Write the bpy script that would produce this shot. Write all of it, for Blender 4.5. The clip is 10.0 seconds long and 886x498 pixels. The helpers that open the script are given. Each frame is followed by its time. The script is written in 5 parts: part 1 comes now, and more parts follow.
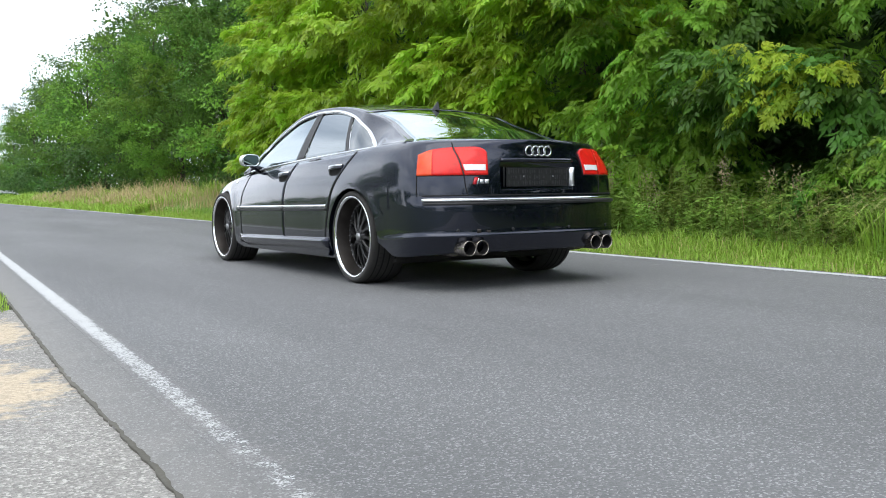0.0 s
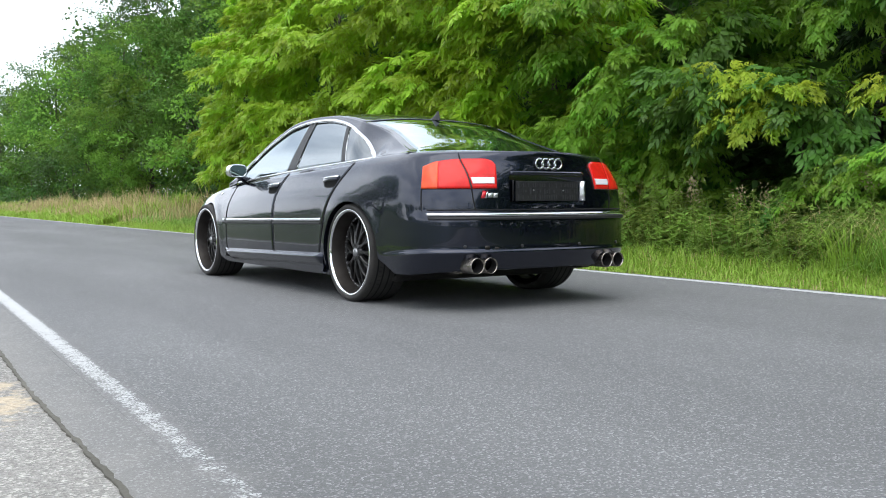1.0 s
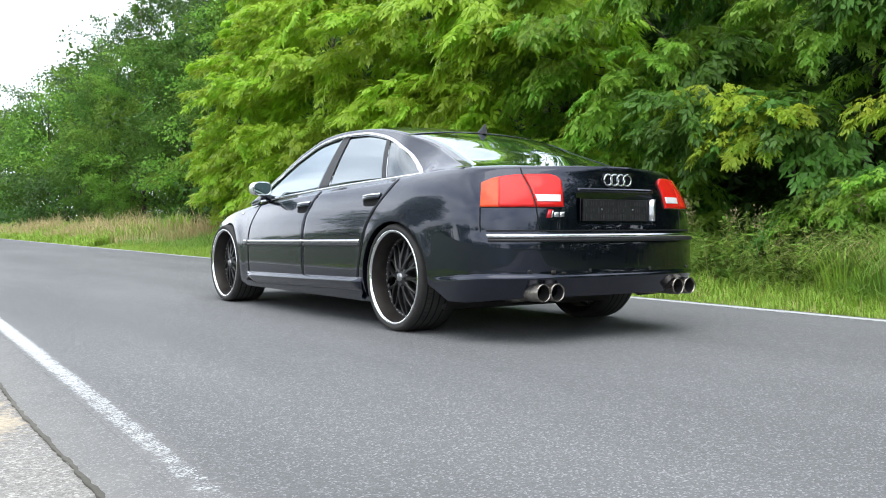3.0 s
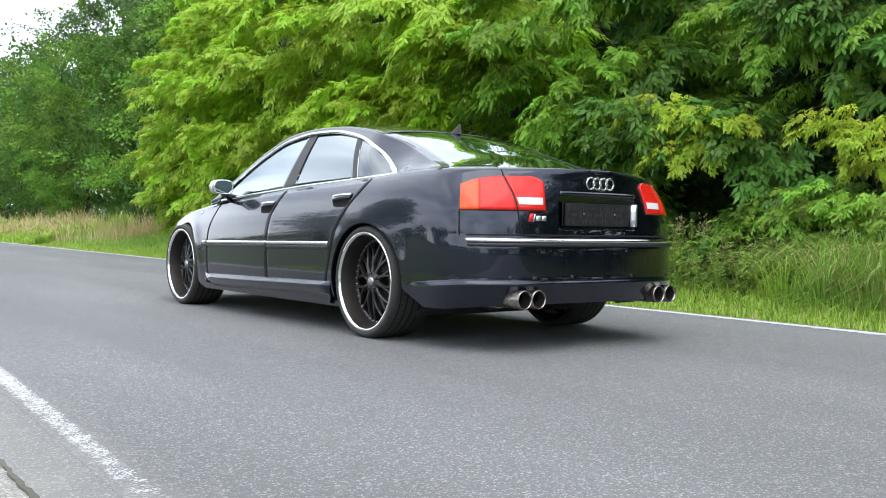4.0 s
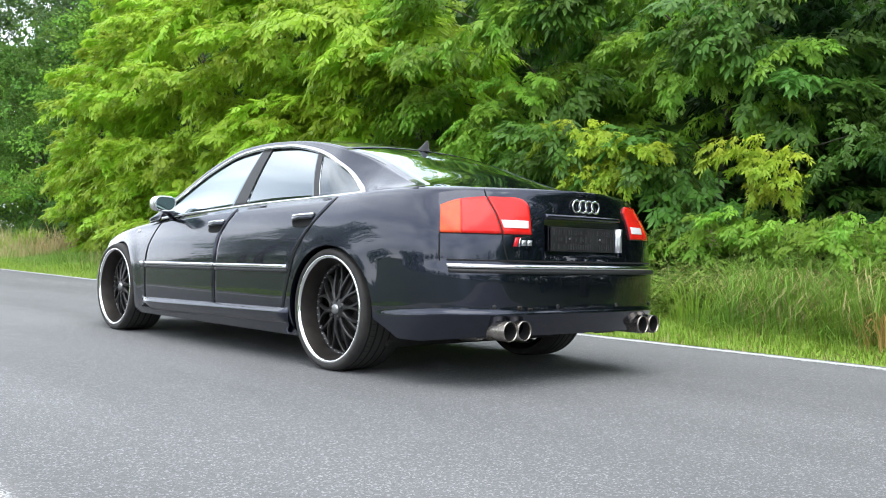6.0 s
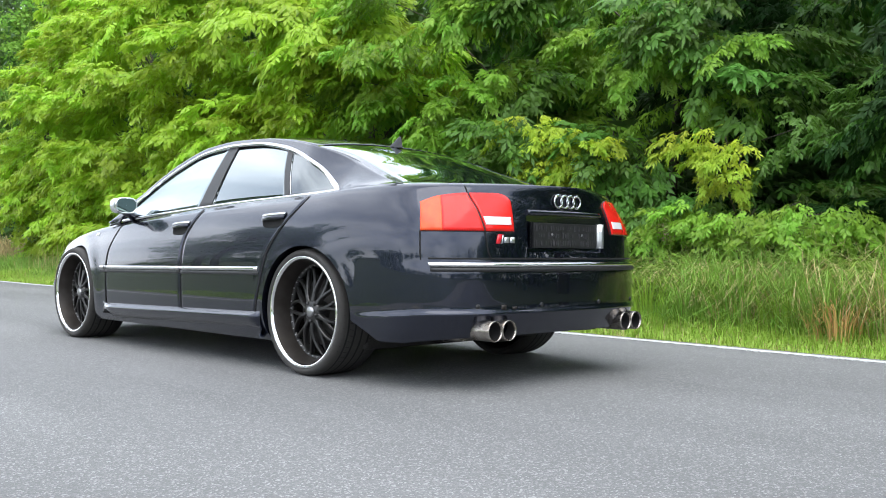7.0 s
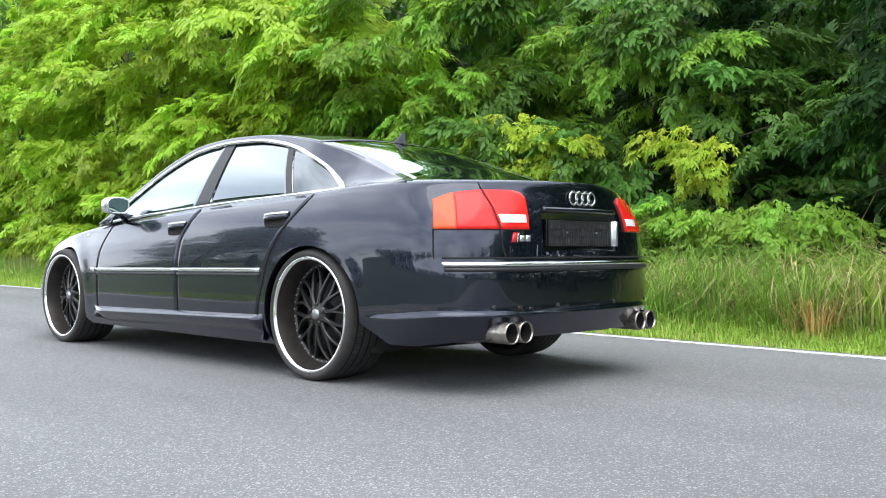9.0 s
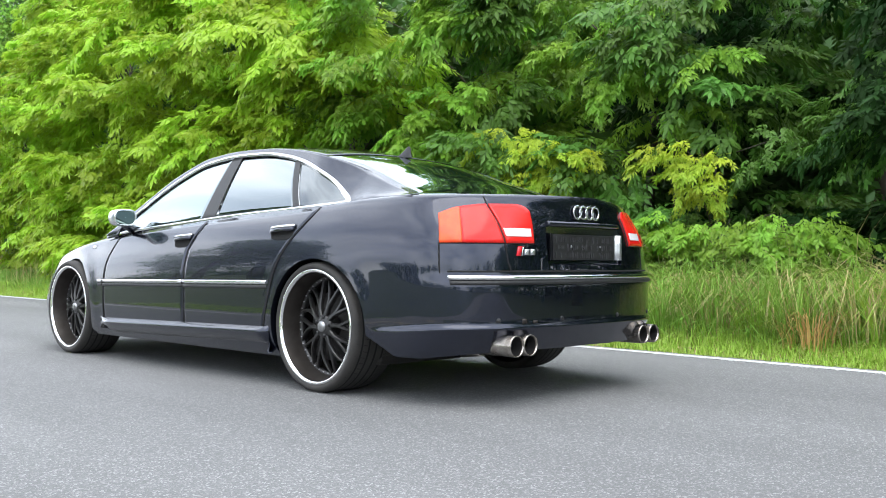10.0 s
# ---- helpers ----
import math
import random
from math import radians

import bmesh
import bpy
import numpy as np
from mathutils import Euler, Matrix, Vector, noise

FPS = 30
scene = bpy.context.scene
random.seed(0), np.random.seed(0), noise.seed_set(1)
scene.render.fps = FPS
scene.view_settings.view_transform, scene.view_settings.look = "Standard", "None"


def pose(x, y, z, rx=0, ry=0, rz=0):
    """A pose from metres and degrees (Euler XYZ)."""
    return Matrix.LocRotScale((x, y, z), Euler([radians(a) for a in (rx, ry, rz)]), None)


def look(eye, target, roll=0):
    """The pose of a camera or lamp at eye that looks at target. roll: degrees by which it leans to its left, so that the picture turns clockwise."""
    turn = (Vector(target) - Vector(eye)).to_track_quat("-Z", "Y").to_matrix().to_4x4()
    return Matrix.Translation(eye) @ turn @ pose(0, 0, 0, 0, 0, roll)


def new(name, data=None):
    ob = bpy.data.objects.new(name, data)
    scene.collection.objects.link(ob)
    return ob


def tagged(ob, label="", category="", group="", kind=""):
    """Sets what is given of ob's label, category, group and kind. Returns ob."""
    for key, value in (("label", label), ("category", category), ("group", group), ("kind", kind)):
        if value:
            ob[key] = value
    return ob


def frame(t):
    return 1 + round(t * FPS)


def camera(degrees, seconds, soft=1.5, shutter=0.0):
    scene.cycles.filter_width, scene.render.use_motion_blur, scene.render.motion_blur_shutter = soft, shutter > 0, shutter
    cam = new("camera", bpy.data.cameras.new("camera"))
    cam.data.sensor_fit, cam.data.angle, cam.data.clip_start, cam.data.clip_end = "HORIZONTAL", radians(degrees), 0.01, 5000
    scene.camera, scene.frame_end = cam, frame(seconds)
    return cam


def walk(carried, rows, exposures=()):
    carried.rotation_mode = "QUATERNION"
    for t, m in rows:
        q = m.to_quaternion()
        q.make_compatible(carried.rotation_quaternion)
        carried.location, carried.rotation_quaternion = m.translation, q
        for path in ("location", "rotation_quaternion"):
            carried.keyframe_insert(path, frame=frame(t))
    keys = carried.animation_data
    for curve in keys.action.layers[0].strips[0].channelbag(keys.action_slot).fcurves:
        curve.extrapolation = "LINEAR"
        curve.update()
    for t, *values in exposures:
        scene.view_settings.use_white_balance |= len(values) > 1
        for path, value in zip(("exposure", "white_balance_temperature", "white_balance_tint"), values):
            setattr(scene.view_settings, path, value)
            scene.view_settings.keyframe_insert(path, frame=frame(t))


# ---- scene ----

# ---- the view: a hand-held camera at the roadside, turning after the car ----
cam = camera(50.9, 10.0, soft=1.0)
VIEW = [  # t, x, y, z, yaw, pitch, roll
    (0, -0.023, -0.037, 0.700, -28.90, -3.61, -0.79),
    (0.5, -0.033, -0.053, 0.715, -30.23, -3.45, -0.31),
    (1, -0.017, -0.030, 0.705, -30.68, -2.80, -0.24),
    (1.5, -0.045, -0.015, 0.698, -30.64, -2.23, -0.22),
    (2, -0.040, 0.003, 0.686, -30.53, -1.72, -0.27),
    (3.5, -0.012, -0.002, 0.686, -32.30, -1.11, 0.34),
    (4, -0.011, 0.008, 0.678, -34.30, -1.10, 0.82),
    (4.5, -0.022, 0.008, 0.686, -35.90, -0.95, 0.96),
    (5, 0.013, -0.009, 0.700, -36.99, -0.47, 1.04),
    (6.5, 0.023, 0.019, 0.695, -40.39, 0.31, 1.17),
    (7, 0.031, 0.024, 0.696, -41.89, 0.16, 0.43),
    (7.5, 0.038, 0.027, 0.704, -43.20, -0.08, 0.05),
    (8, 0.032, 0.030, 0.706, -43.48, -0.21, -0.22),
    (8.5, 0.034, 0.032, 0.709, -43.40, -0.26, -0.20),
    (9, 0.039, 0.031, 0.704, -43.14, 0.02, -0.03),
    (9.5, 0.036, 0.026, 0.701, -43.12, 0.43, 0.03),
    (10, -0.005, -0.036, 0.707, -43.05, 0.80, 0.22),
]
walk(cam, [(t, pose(x, y, z, 90 + p, 0, yaw) @ pose(0, 0, 0, 0, 0, r)) for t, x, y, z, yaw, p, r in VIEW],
     exposures=((0, 0.13), (2, 0.30), (4.5, 0.49), (6.5, 0.65), (10, 0.78)))

# ---- light: bright broken cloud, soft sun from behind the camera's left ----
SUN_EL, SUN_AZ = 66.0, 222.0      # azimuth clockwise from +y
world = bpy.data.worlds.new("world")
scene.world = world
world.use_nodes = True
wn, wl = world.node_tree.nodes, world.node_tree.links
wn.clear()
w_out = wn.new("ShaderNodeOutputWorld")
w_bg = wn.new("ShaderNodeBackground")
w_sky = wn.new("ShaderNodeTexSky")
w_sky.sky_type = "NISHITA"
w_sky.sun_disc = False
w_sky.sun_elevation, w_sky.sun_rotation = radians(SUN_EL), radians(SUN_AZ)
w_co = wn.new("ShaderNodeTexCoord")
w_map = wn.new("ShaderNodeMapping")
w_map.inputs["Scale"].default_value = (1.0, 1.0, 3.2)
w_noise = wn.new("ShaderNodeTexNoise")
w_noise.inputs["Scale"].default_value = 1.7
w_noise.inputs["Detail"].default_value = 4
w_noise.inputs["Distortion"].default_value = 0.5
w_ramp = wn.new("ShaderNodeValToRGB")
w_ramp.color_ramp.elements[0].position, w_ramp.color_ramp.elements[0].color = 0.32, (0.42, 0.42, 0.42, 1)
w_ramp.color_ramp.elements[1].position, w_ramp.color_ramp.elements[1].color = 0.62, (1, 1, 1, 1)
w_noise2 = wn.new("ShaderNodeTexNoise")
w_noise2.inputs["Scale"].default_value = 2.6
w_noise2.inputs["Detail"].default_value = 5
w_ramp2 = wn.new("ShaderNodeValToRGB")
w_ramp2.color_ramp.elements[0].position, w_ramp2.color_ramp.elements[0].color = 0.3, (11.4, 12.6, 14.6, 1)
w_ramp2.color_ramp.elements[1].position, w_ramp2.color_ramp.elements[1].color = 0.7, (20.2, 21.3, 22.8, 1)
w_mix = wn.new("ShaderNodeMix")
w_mix.data_type = "RGBA"
wl.new(w_co.outputs["Generated"], w_map.inputs["Vector"])
wl.new(w_map.outputs["Vector"], w_noise.inputs["Vector"])
wl.new(w_map.outputs["Vector"], w_noise2.inputs["Vector"])
wl.new(w_noise.outputs["Fac"], w_ramp.inputs["Fac"])
wl.new(w_noise2.outputs["Fac"], w_ramp2.inputs["Fac"])
wl.new(w_ramp.outputs["Color"], w_mix.inputs["Factor"])
wl.new(w_sky.outputs["Color"], w_mix.inputs["A"])
wl.new(w_ramp2.outputs["Color"], w_mix.inputs["B"])
wl.new(w_mix.outputs["Result"], w_bg.inputs["Color"])
w_bg.inputs["Strength"].default_value = 0.11
wl.new(w_bg.outputs["Background"], w_out.inputs["Surface"])
sun = new("sun", bpy.data.lights.new("sun", "SUN"))
sun.data.energy, sun.data.angle, sun.data.color = 1.3, radians(60), (1.0, 0.96, 0.88)
sun_dir = Vector((math.sin(radians(SUN_AZ)) * math.cos(radians(SUN_EL)), math.cos(radians(SUN_AZ)) * math.cos(radians(SUN_EL)), math.sin(radians(SUN_EL))))
sun.matrix_world = look(sun_dir * 60, (0, 0, 0))


# ---- materials ----
def material(name, color, rough=0.5, metal=0.0, coat=0.0, second=None, scale=8.0, detail=6.0, bump=0.0, bump_scale=60.0,
             rough_var=0.0, random_var=0.0, island_var=0.0, trans=0.0, spec=0.5, glass=0.0, ior=1.5, coat_ior=1.5):
    """A procedural surface: two colours by noise, fine relief, random tint per object or per island."""
    m = bpy.data.materials.new(name)
    m.use_nodes = True
    nt = m.node_tree
    n, l = nt.nodes, nt.links
    b = n["Principled BSDF"]
    b.inputs["Roughness"].default_value = rough
    b.inputs["Metallic"].default_value = metal
    b.inputs["Coat Weight"].default_value = coat
    b.inputs["Coat Roughness"].default_value = 0.02
    b.inputs["Coat IOR"].default_value = coat_ior
    b.inputs["Specular IOR Level"].default_value = spec
    b.inputs["Transmission Weight"].default_value = glass
    b.inputs["IOR"].default_value = ior
    b.inputs["Base Color"].default_value = (*color, 1)
    co = n.new("ShaderNodeTexCoord")
    col = None
    if second is not None:
        t = n.new("ShaderNodeTexNoise")
        t.inputs["Scale"].default_value, t.inputs["Detail"].default_value = scale, detail
        l.new(co.outputs["Object"], t.inputs["Vector"])
        r = n.new("ShaderNodeValToRGB")
        r.color_ramp.elements[0].position, r.color_ramp.elements[0].color = 0.35, (*color, 1)
        r.color_ramp.elements[1].position, r.color_ramp.elements[1].color = 0.65, (*second, 1)
        l.new(t.outputs["Fac"], r.inputs["Fac"])
        col = r.outputs["Color"]
        if rough_var:
            mr = n.new("ShaderNodeMapRange")
            mr.inputs["To Min"].default_value, mr.inputs["To Max"].default_value = rough - rough_var, rough + rough_var
            l.new(t.outputs["Fac"], mr.inputs["Value"])
            l.new(mr.outputs["Result"], b.inputs["Roughness"])
    for kind, amount in (("obj", random_var), ("isl", island_var)):
        if amount:
            src = n.new("ShaderNodeObjectInfo" if kind == "obj" else "ShaderNodeNewGeometry")
            hsv = n.new("ShaderNodeHueSaturation")
            mh = n.new("ShaderNodeMapRange")
            mh.inputs["To Min"].default_value, mh.inputs["To Max"].default_value = 0.5 - 0.03 * amount, 0.5 + 0.02 * amount
            mv = n.new("ShaderNodeMapRange")
            mv.inputs["To Min"].default_value, mv.inputs["To Max"].default_value = 1 - 0.5 * amount, 1 + 0.5 * amount
            out = src.outputs["Random" if kind == "obj" else "Random Per Island"]
            l.new(out, mh.inputs["Value"])
            l.new(out, mv.inputs["Value"])
            l.new(mh.outputs["Result"], hsv.inputs["Hue"])
            l.new(mv.outputs["Result"], hsv.inputs["Value"])
            if col is None:
                hsv.inputs["Color"].default_value = (*color, 1)
            else:
                l.new(col, hsv.inputs["Color"])
            col = hsv.outputs["Color"]
    if col is not None:
        l.new(col, b.inputs["Base Color"])
    if bump:
        t2 = n.new("ShaderNodeTexNoise")
        t2.inputs["Scale"].default_value, t2.inputs["Detail"].default_value = bump_scale, 4
        l.new(co.outputs["Object"], t2.inputs["Vector"])
        bp = n.new("ShaderNodeBump")
        bp.inputs["Strength"].default_value, bp.inputs["Distance"].default_value = bump, 0.01
        l.new(t2.outputs["Fac"], bp.inputs["Height"])
        l.new(bp.outputs["Normal"], b.inputs["Normal"])
    if trans:
        tr = n.new("ShaderNodeBsdfTranslucent")
        tr.inputs["Color"].default_value = (*color, 1)
        if col is not None:
            l.new(col, tr.inputs["Color"])
        mx = n.new("ShaderNodeMixShader")
        mx.inputs["Fac"].default_value = trans
        l.new(b.outputs["BSDF"], mx.inputs[1])
        l.new(tr.outputs["BSDF"], mx.inputs[2])
        l.new(mx.outputs["Shader"], n["Material Output"].inputs["Surface"])
    return m


M = {
    "paint": material("car_paint", (0.0095, 0.0130, 0.0265), rough=0.26, metal=0.85, coat=1.0, coat_ior=1.5, spec=0.5, second=(0.0125, 0.0165, 0.0325), scale=900, rough_var=0.04),
    "gap": material("panel_gap", (0.004, 0.004, 0.004), rough=0.9),
    "plastic": material("black_plastic", (0.012, 0.012, 0.013), rough=0.45, second=(0.02, 0.02, 0.021), scale=30, bump=0.1, bump_scale=300),
    "under": material("underbody", (0.01, 0.01, 0.01), rough=0.8, second=(0.025, 0.022, 0.02), scale=6, bump=0.3),
    "chrome": material("chrome", (0.82, 0.83, 0.84), rough=0.1, metal=1.0),
    "satin": material("satin_aluminium", (0.7, 0.71, 0.72), rough=0.28, metal=1.0),
    "mirror": material("mirror_glass", (0.11, 0.15, 0.14), rough=0.01, metal=1.0),
    "steel": material("exhaust_steel", (0.42, 0.39, 0.36), rough=0.25, metal=1.0, second=(0.25, 0.22, 0.19), scale=18, rough_var=0.08),
    "soot": material("soot", (0.008, 0.007, 0.007), rough=0.95),
    "tyre": material("tyre_rubber", (0.022, 0.021, 0.02), rough=0.75, second=(0.034, 0.031, 0.028), scale=14, bump=0.15, bump_scale=200),
    "rim_dark": material("rim_matt_black", (0.014, 0.014, 0.015), rough=0.3, second=(0.02, 0.019, 0.018), scale=25, spec=0.5),
    "barrel": material("rim_barrel", (0.05, 0.044, 0.04), rough=0.45, metal=0.6, second=(0.035, 0.03, 0.026), scale=12),
    "rib": material("holder_rib", (0.045, 0.045, 0.048), rough=0.4, second=(0.03, 0.03, 0.032), scale=40),
    "cap": material("hub_cap", (0.35, 0.35, 0.36), rough=0.3, metal=1.0),
    "lamp_red": material("lamp_red", (0.75, 0.015, 0.012), rough=0.12, coat=0.25, spec=0.3, second=(0.62, 0.015, 0.01), scale=20),
    "lamp_amber": material("lamp_amber_red", (0.82, 0.085, 0.02), rough=0.12, coat=0.25, spec=0.3, second=(0.78, 0.065, 0.018), scale=20),
    "lamp_white": material("lamp_white", (0.85, 0.82, 0.82), rough=0.12, coat=1.0),
    "badge_red": material("badge_red", (0.6, 0.01, 0.02), rough=0.2, coat=0.5),
    "silver": material("silver_paint", (0.6, 0.61, 0.62), rough=0.3, metal=0.5, coat=1.0),
    "asphalt": None,
}


def film_glass(name, film):
    """Tinted glass with a half-mirror film: dark inside, a plain mirror on top."""
    m = material(name, (0.012, 0.016, 0.018), rough=0.02, spec=0.7, coat=1.0, ior=1.6)
    n, l = m.node_tree.nodes, m.node_tree.links
    g = n.new("ShaderNodeBsdfGlossy")
    g.inputs["Roughness"].default_value, g.inputs["Color"].default_value = 0.015, (0.80, 0.93, 0.97, 1)
    mx = n.new("ShaderNodeMixShader")
    mx.inputs["Fac"].default_value = film
    l.new(n["Principled BSDF"].outputs["BSDF"], mx.inputs[1])
    l.new(g.outputs["BSDF"], mx.inputs[2])
    l.new(mx.outputs["Shader"], n["Material Output"].inputs["Surface"])
    return m


M["glass"] = film_glass("tinted_glass", 0.15)
M["glass_quarter"] = film_glass("dark_quarter_glass", 0.05)
M["glass_rear"] = film_glass("rear_screen_glass", 0.40)
M["glass_front"] = film_glass("clear_door_glass", 0.32)


def ground_material(name, dark, light, stone, sizes, rough, bump):
    """Bound gravel: grains from cells, worn patches and streaks from noise."""
    m = bpy.data.materials.new(name)
    m.use_nodes = True
    n, l = m.node_tree.nodes, m.node_tree.links
    b = n["Principled BSDF"]
    b.inputs["Roughness"].default_value = rough
    co = n.new("ShaderNodeTexCoord")
    v = n.new("ShaderNodeTexVoronoi")
    v.inputs["Scale"].default_value = sizes[0]
    l.new(co.outputs["Object"], v.inputs["Vector"])
    sep = n.new("ShaderNodeSeparateColor")
    l.new(v.outputs["Color"], sep.inputs["Color"])
    r = n.new("ShaderNodeValToRGB")
    r.color_ramp.elements[0].position, r.color_ramp.elements[0].color = 0.1, (*dark, 1)
    r.color_ramp.elements[1].position, r.color_ramp.elements[1].color = 0.8, (*light, 1)
    e = r.color_ramp.elements.new(0.97)
    e.color = (*stone, 1)
    l.new(sep.outputs["Red"], r.inputs["Fac"])
    big = n.new("ShaderNodeTexNoise")
    big.inputs["Scale"].default_value, big.inputs["Detail"].default_value = sizes[1], 5
    mp = n.new("ShaderNodeMapping")
    mp.inputs["Scale"].default_value = (1.0, 0.18, 1.0)
    l.new(co.outputs["Object"], mp.inputs["Vector"])
    l.new(mp.outputs["Vector"], big.inputs["Vector"])
    mr = n.new("ShaderNodeMapRange")
    mr.inputs["From Min"].default_value, mr.inputs["From Max"].default_value = 0.3, 0.7
    mr.inputs["To Min"].default_value, mr.inputs["To Max"].default_value = 0.82, 1.15
    l.new(big.outputs["Fac"], mr.inputs["Value"])
    hs = n.new("ShaderNodeHueSaturation")
    l.new(r.outputs["Color"], hs.inputs["Color"])
    l.new(mr.outputs["Result"], hs.inputs["Value"])
    l.new(hs.outputs["Color"], b.inputs["Base Color"])
    bp = n.new("ShaderNodeBump")
    bp.inputs["Strength"].default_value, bp.inputs["Distance"].default_value = bump, 0.006
    l.new(v.outputs["Distance"], bp.inputs["Height"])
    l.new(bp.outputs["Normal"], b.inputs["Normal"])
    return m


M["asphalt"] = ground_material("asphalt", (0.113, 0.114, 0.115), (0.152, 0.154, 0.155), (0.29, 0.29, 0.29), (170, 0.9), 0.8, 0.3)
M["old_asphalt"] = ground_material("old_asphalt", (0.19, 0.183, 0.168), (0.32, 0.307, 0.283), (0.48, 0.46, 0.425), (130, 2.0), 0.9, 0.6)


def sanded(m, spots):
    """Pale sand lying in ragged patches, given as (x, y, half width, half length)."""
    n, l = m.node_tree.nodes, m.node_tree.links
    b = n["Principled BSDF"]
    under = b.inputs["Base Color"].links[0].from_socket
    co = n.new("ShaderNodeTexCoord")
    best = None
    for cx, cy, rx, ry in spots:
        mp = n.new("ShaderNodeMapping")
        mp.inputs["Location"].default_value = (-cx / rx, -cy / ry, 0)
        mp.inputs["Scale"].default_value = (1 / rx, 1 / ry, 0)
        l.new(co.outputs["Object"], mp.inputs["Vector"])
        d = n.new("ShaderNodeVectorMath")
        d.operation = "LENGTH"
        l.new(mp.outputs["Vector"], d.inputs[0])
        if best is None:
            best = d.outputs["Value"]
        else:
            lo = n.new("ShaderNodeMath")
            lo.operation = "MINIMUM"
            l.new(best, lo.inputs[0])
            l.new(d.outputs["Value"], lo.inputs[1])
            best = lo.outputs["Value"]
    t = n.new("ShaderNodeTexNoise")
    t.inputs["Scale"].default_value, t.inputs["Detail"].default_value, t.inputs["Roughness"].default_value = 7, 9, 0.68
    l.new(co.outputs["Object"], t.inputs["Vector"])
    mix = n.new("ShaderNodeMath")
    mix.operation = "MULTIPLY_ADD"
    mix.inputs[1].default_value = 3.2
    l.new(t.outputs["Fac"], mix.inputs[0])
    l.new(best, mix.inputs[2])
    r = n.new("ShaderNodeMapRange")
    r.inputs["From Min"].default_value, r.inputs["From Max"].default_value = 2.75, 2.35
    l.new(mix.outputs["Value"], r.inputs["Value"])
    grain = n.new("ShaderNodeTexNoise")
    grain.inputs["Scale"].default_value, grain.inputs["Detail"].default_value = 60, 6
    l.new(co.outputs["Object"], grain.inputs["Vector"])
    sand = n.new("ShaderNodeValToRGB")
    sand.color_ramp.elements[0].position, sand.color_ramp.elements[0].color = 0.3, (0.36, 0.30, 0.22, 1)
    sand.color_ramp.elements[1].position, sand.color_ramp.elements[1].color = 0.65, (0.58, 0.48, 0.35, 1)
    l.new(grain.outputs["Fac"], sand.inputs["Fac"])
    mx = n.new("ShaderNodeMix")
    mx.data_type = "RGBA"
    l.new(r.outputs["Result"], mx.inputs["Factor"])
    l.new(under, mx.inputs["A"])
    l.new(sand.outputs["Color"], mx.inputs["B"])
    l.new(mx.outputs["Result"], b.inputs["Base Color"])


sanded(M["old_asphalt"], [(0.14, 3.75, 0.24, 0.5), (0.25, 5.3, 0.14, 0.55), (-0.7, 3.9, 0.35, 0.5)])


def line_material(name, centre, half, worn):
    """White road paint over the asphalt, chipped away grain by grain, most at its edges and over the first metres."""
    m = ground_material(name, (0.113, 0.114, 0.115), (0.152, 0.154, 0.155), (0.29, 0.29, 0.29), (170, 0.9), 0.75, 0.3)
    n, l = m.node_tree.nodes, m.node_tree.links
    b = n["Principled BSDF"]
    under = b.inputs["Base Color"].links[0].from_socket
    co = n.new("ShaderNodeTexCoord")
    xyz = n.new("ShaderNodeSeparateXYZ")
    l.new(co.outputs["Object"], xyz.inputs["Vector"])
    v = n.new("ShaderNodeTexVoronoi")
    v.inputs["Scale"].default_value = 150
    l.new(co.outputs["Object"], v.inputs["Vector"])
    sep = n.new("ShaderNodeSeparateColor")
    l.new(v.outputs["Color"], sep.inputs["Color"])
    t = n.new("ShaderNodeTexNoise")
    t.inputs["Scale"].default_value, t.inputs["Detail"].default_value = 14, 5
    l.new(co.outputs["Object"], t.inputs["Vector"])

    def calc(op, a, c, d=None):
        k = n.new("ShaderNodeMath")
        k.operation = op
        for i, q in enumerate((a, c)):
            if isinstance(q, (int, float)):
                k.inputs[i].default_value = q
            else:
                l.new(q, k.inputs[i])
        return k.outputs["Value"]
    off = calc("DIVIDE", calc("ABSOLUTE", calc("SUBTRACT", xyz.outputs["X"], centre), 0), half)
    edge = calc("POWER", off, 3)
    mr = n.new("ShaderNodeMapRange")
    mr.inputs["From Min"].default_value, mr.inputs["From Max"].default_value = 1.8, 6.5
    mr.inputs["To Min"].default_value, mr.inputs["To Max"].default_value = worn, 0.0
    l.new(xyz.outputs["Y"], mr.inputs["Value"])
    paint = calc("ADD", calc("MULTIPLY", sep.outputs["Red"], 0.45), calc("MULTIPLY", t.outputs["Fac"], 0.75))
    paint = calc("SUBTRACT", paint, calc("MULTIPLY", edge, 0.42))
    paint = calc("SUBTRACT", paint, mr.outputs["Result"])
    r = n.new("ShaderNodeValToRGB")
    r.color_ramp.elements[0].position, r.color_ramp.elements[1].position = 0.16, 0.34
    l.new(paint, r.inputs["Fac"])
    mx = n.new("ShaderNodeMix")
    mx.data_type = "RGBA"
    mx.inputs["B"].default_value = (0.5, 0.51, 0.51, 1)
    l.new(r.outputs["Color"], mx.inputs["Factor"])
    l.new(under, mx.inputs["A"])
    l.new(mx.outputs["Result"], b.inputs["Base Color"])
    return m




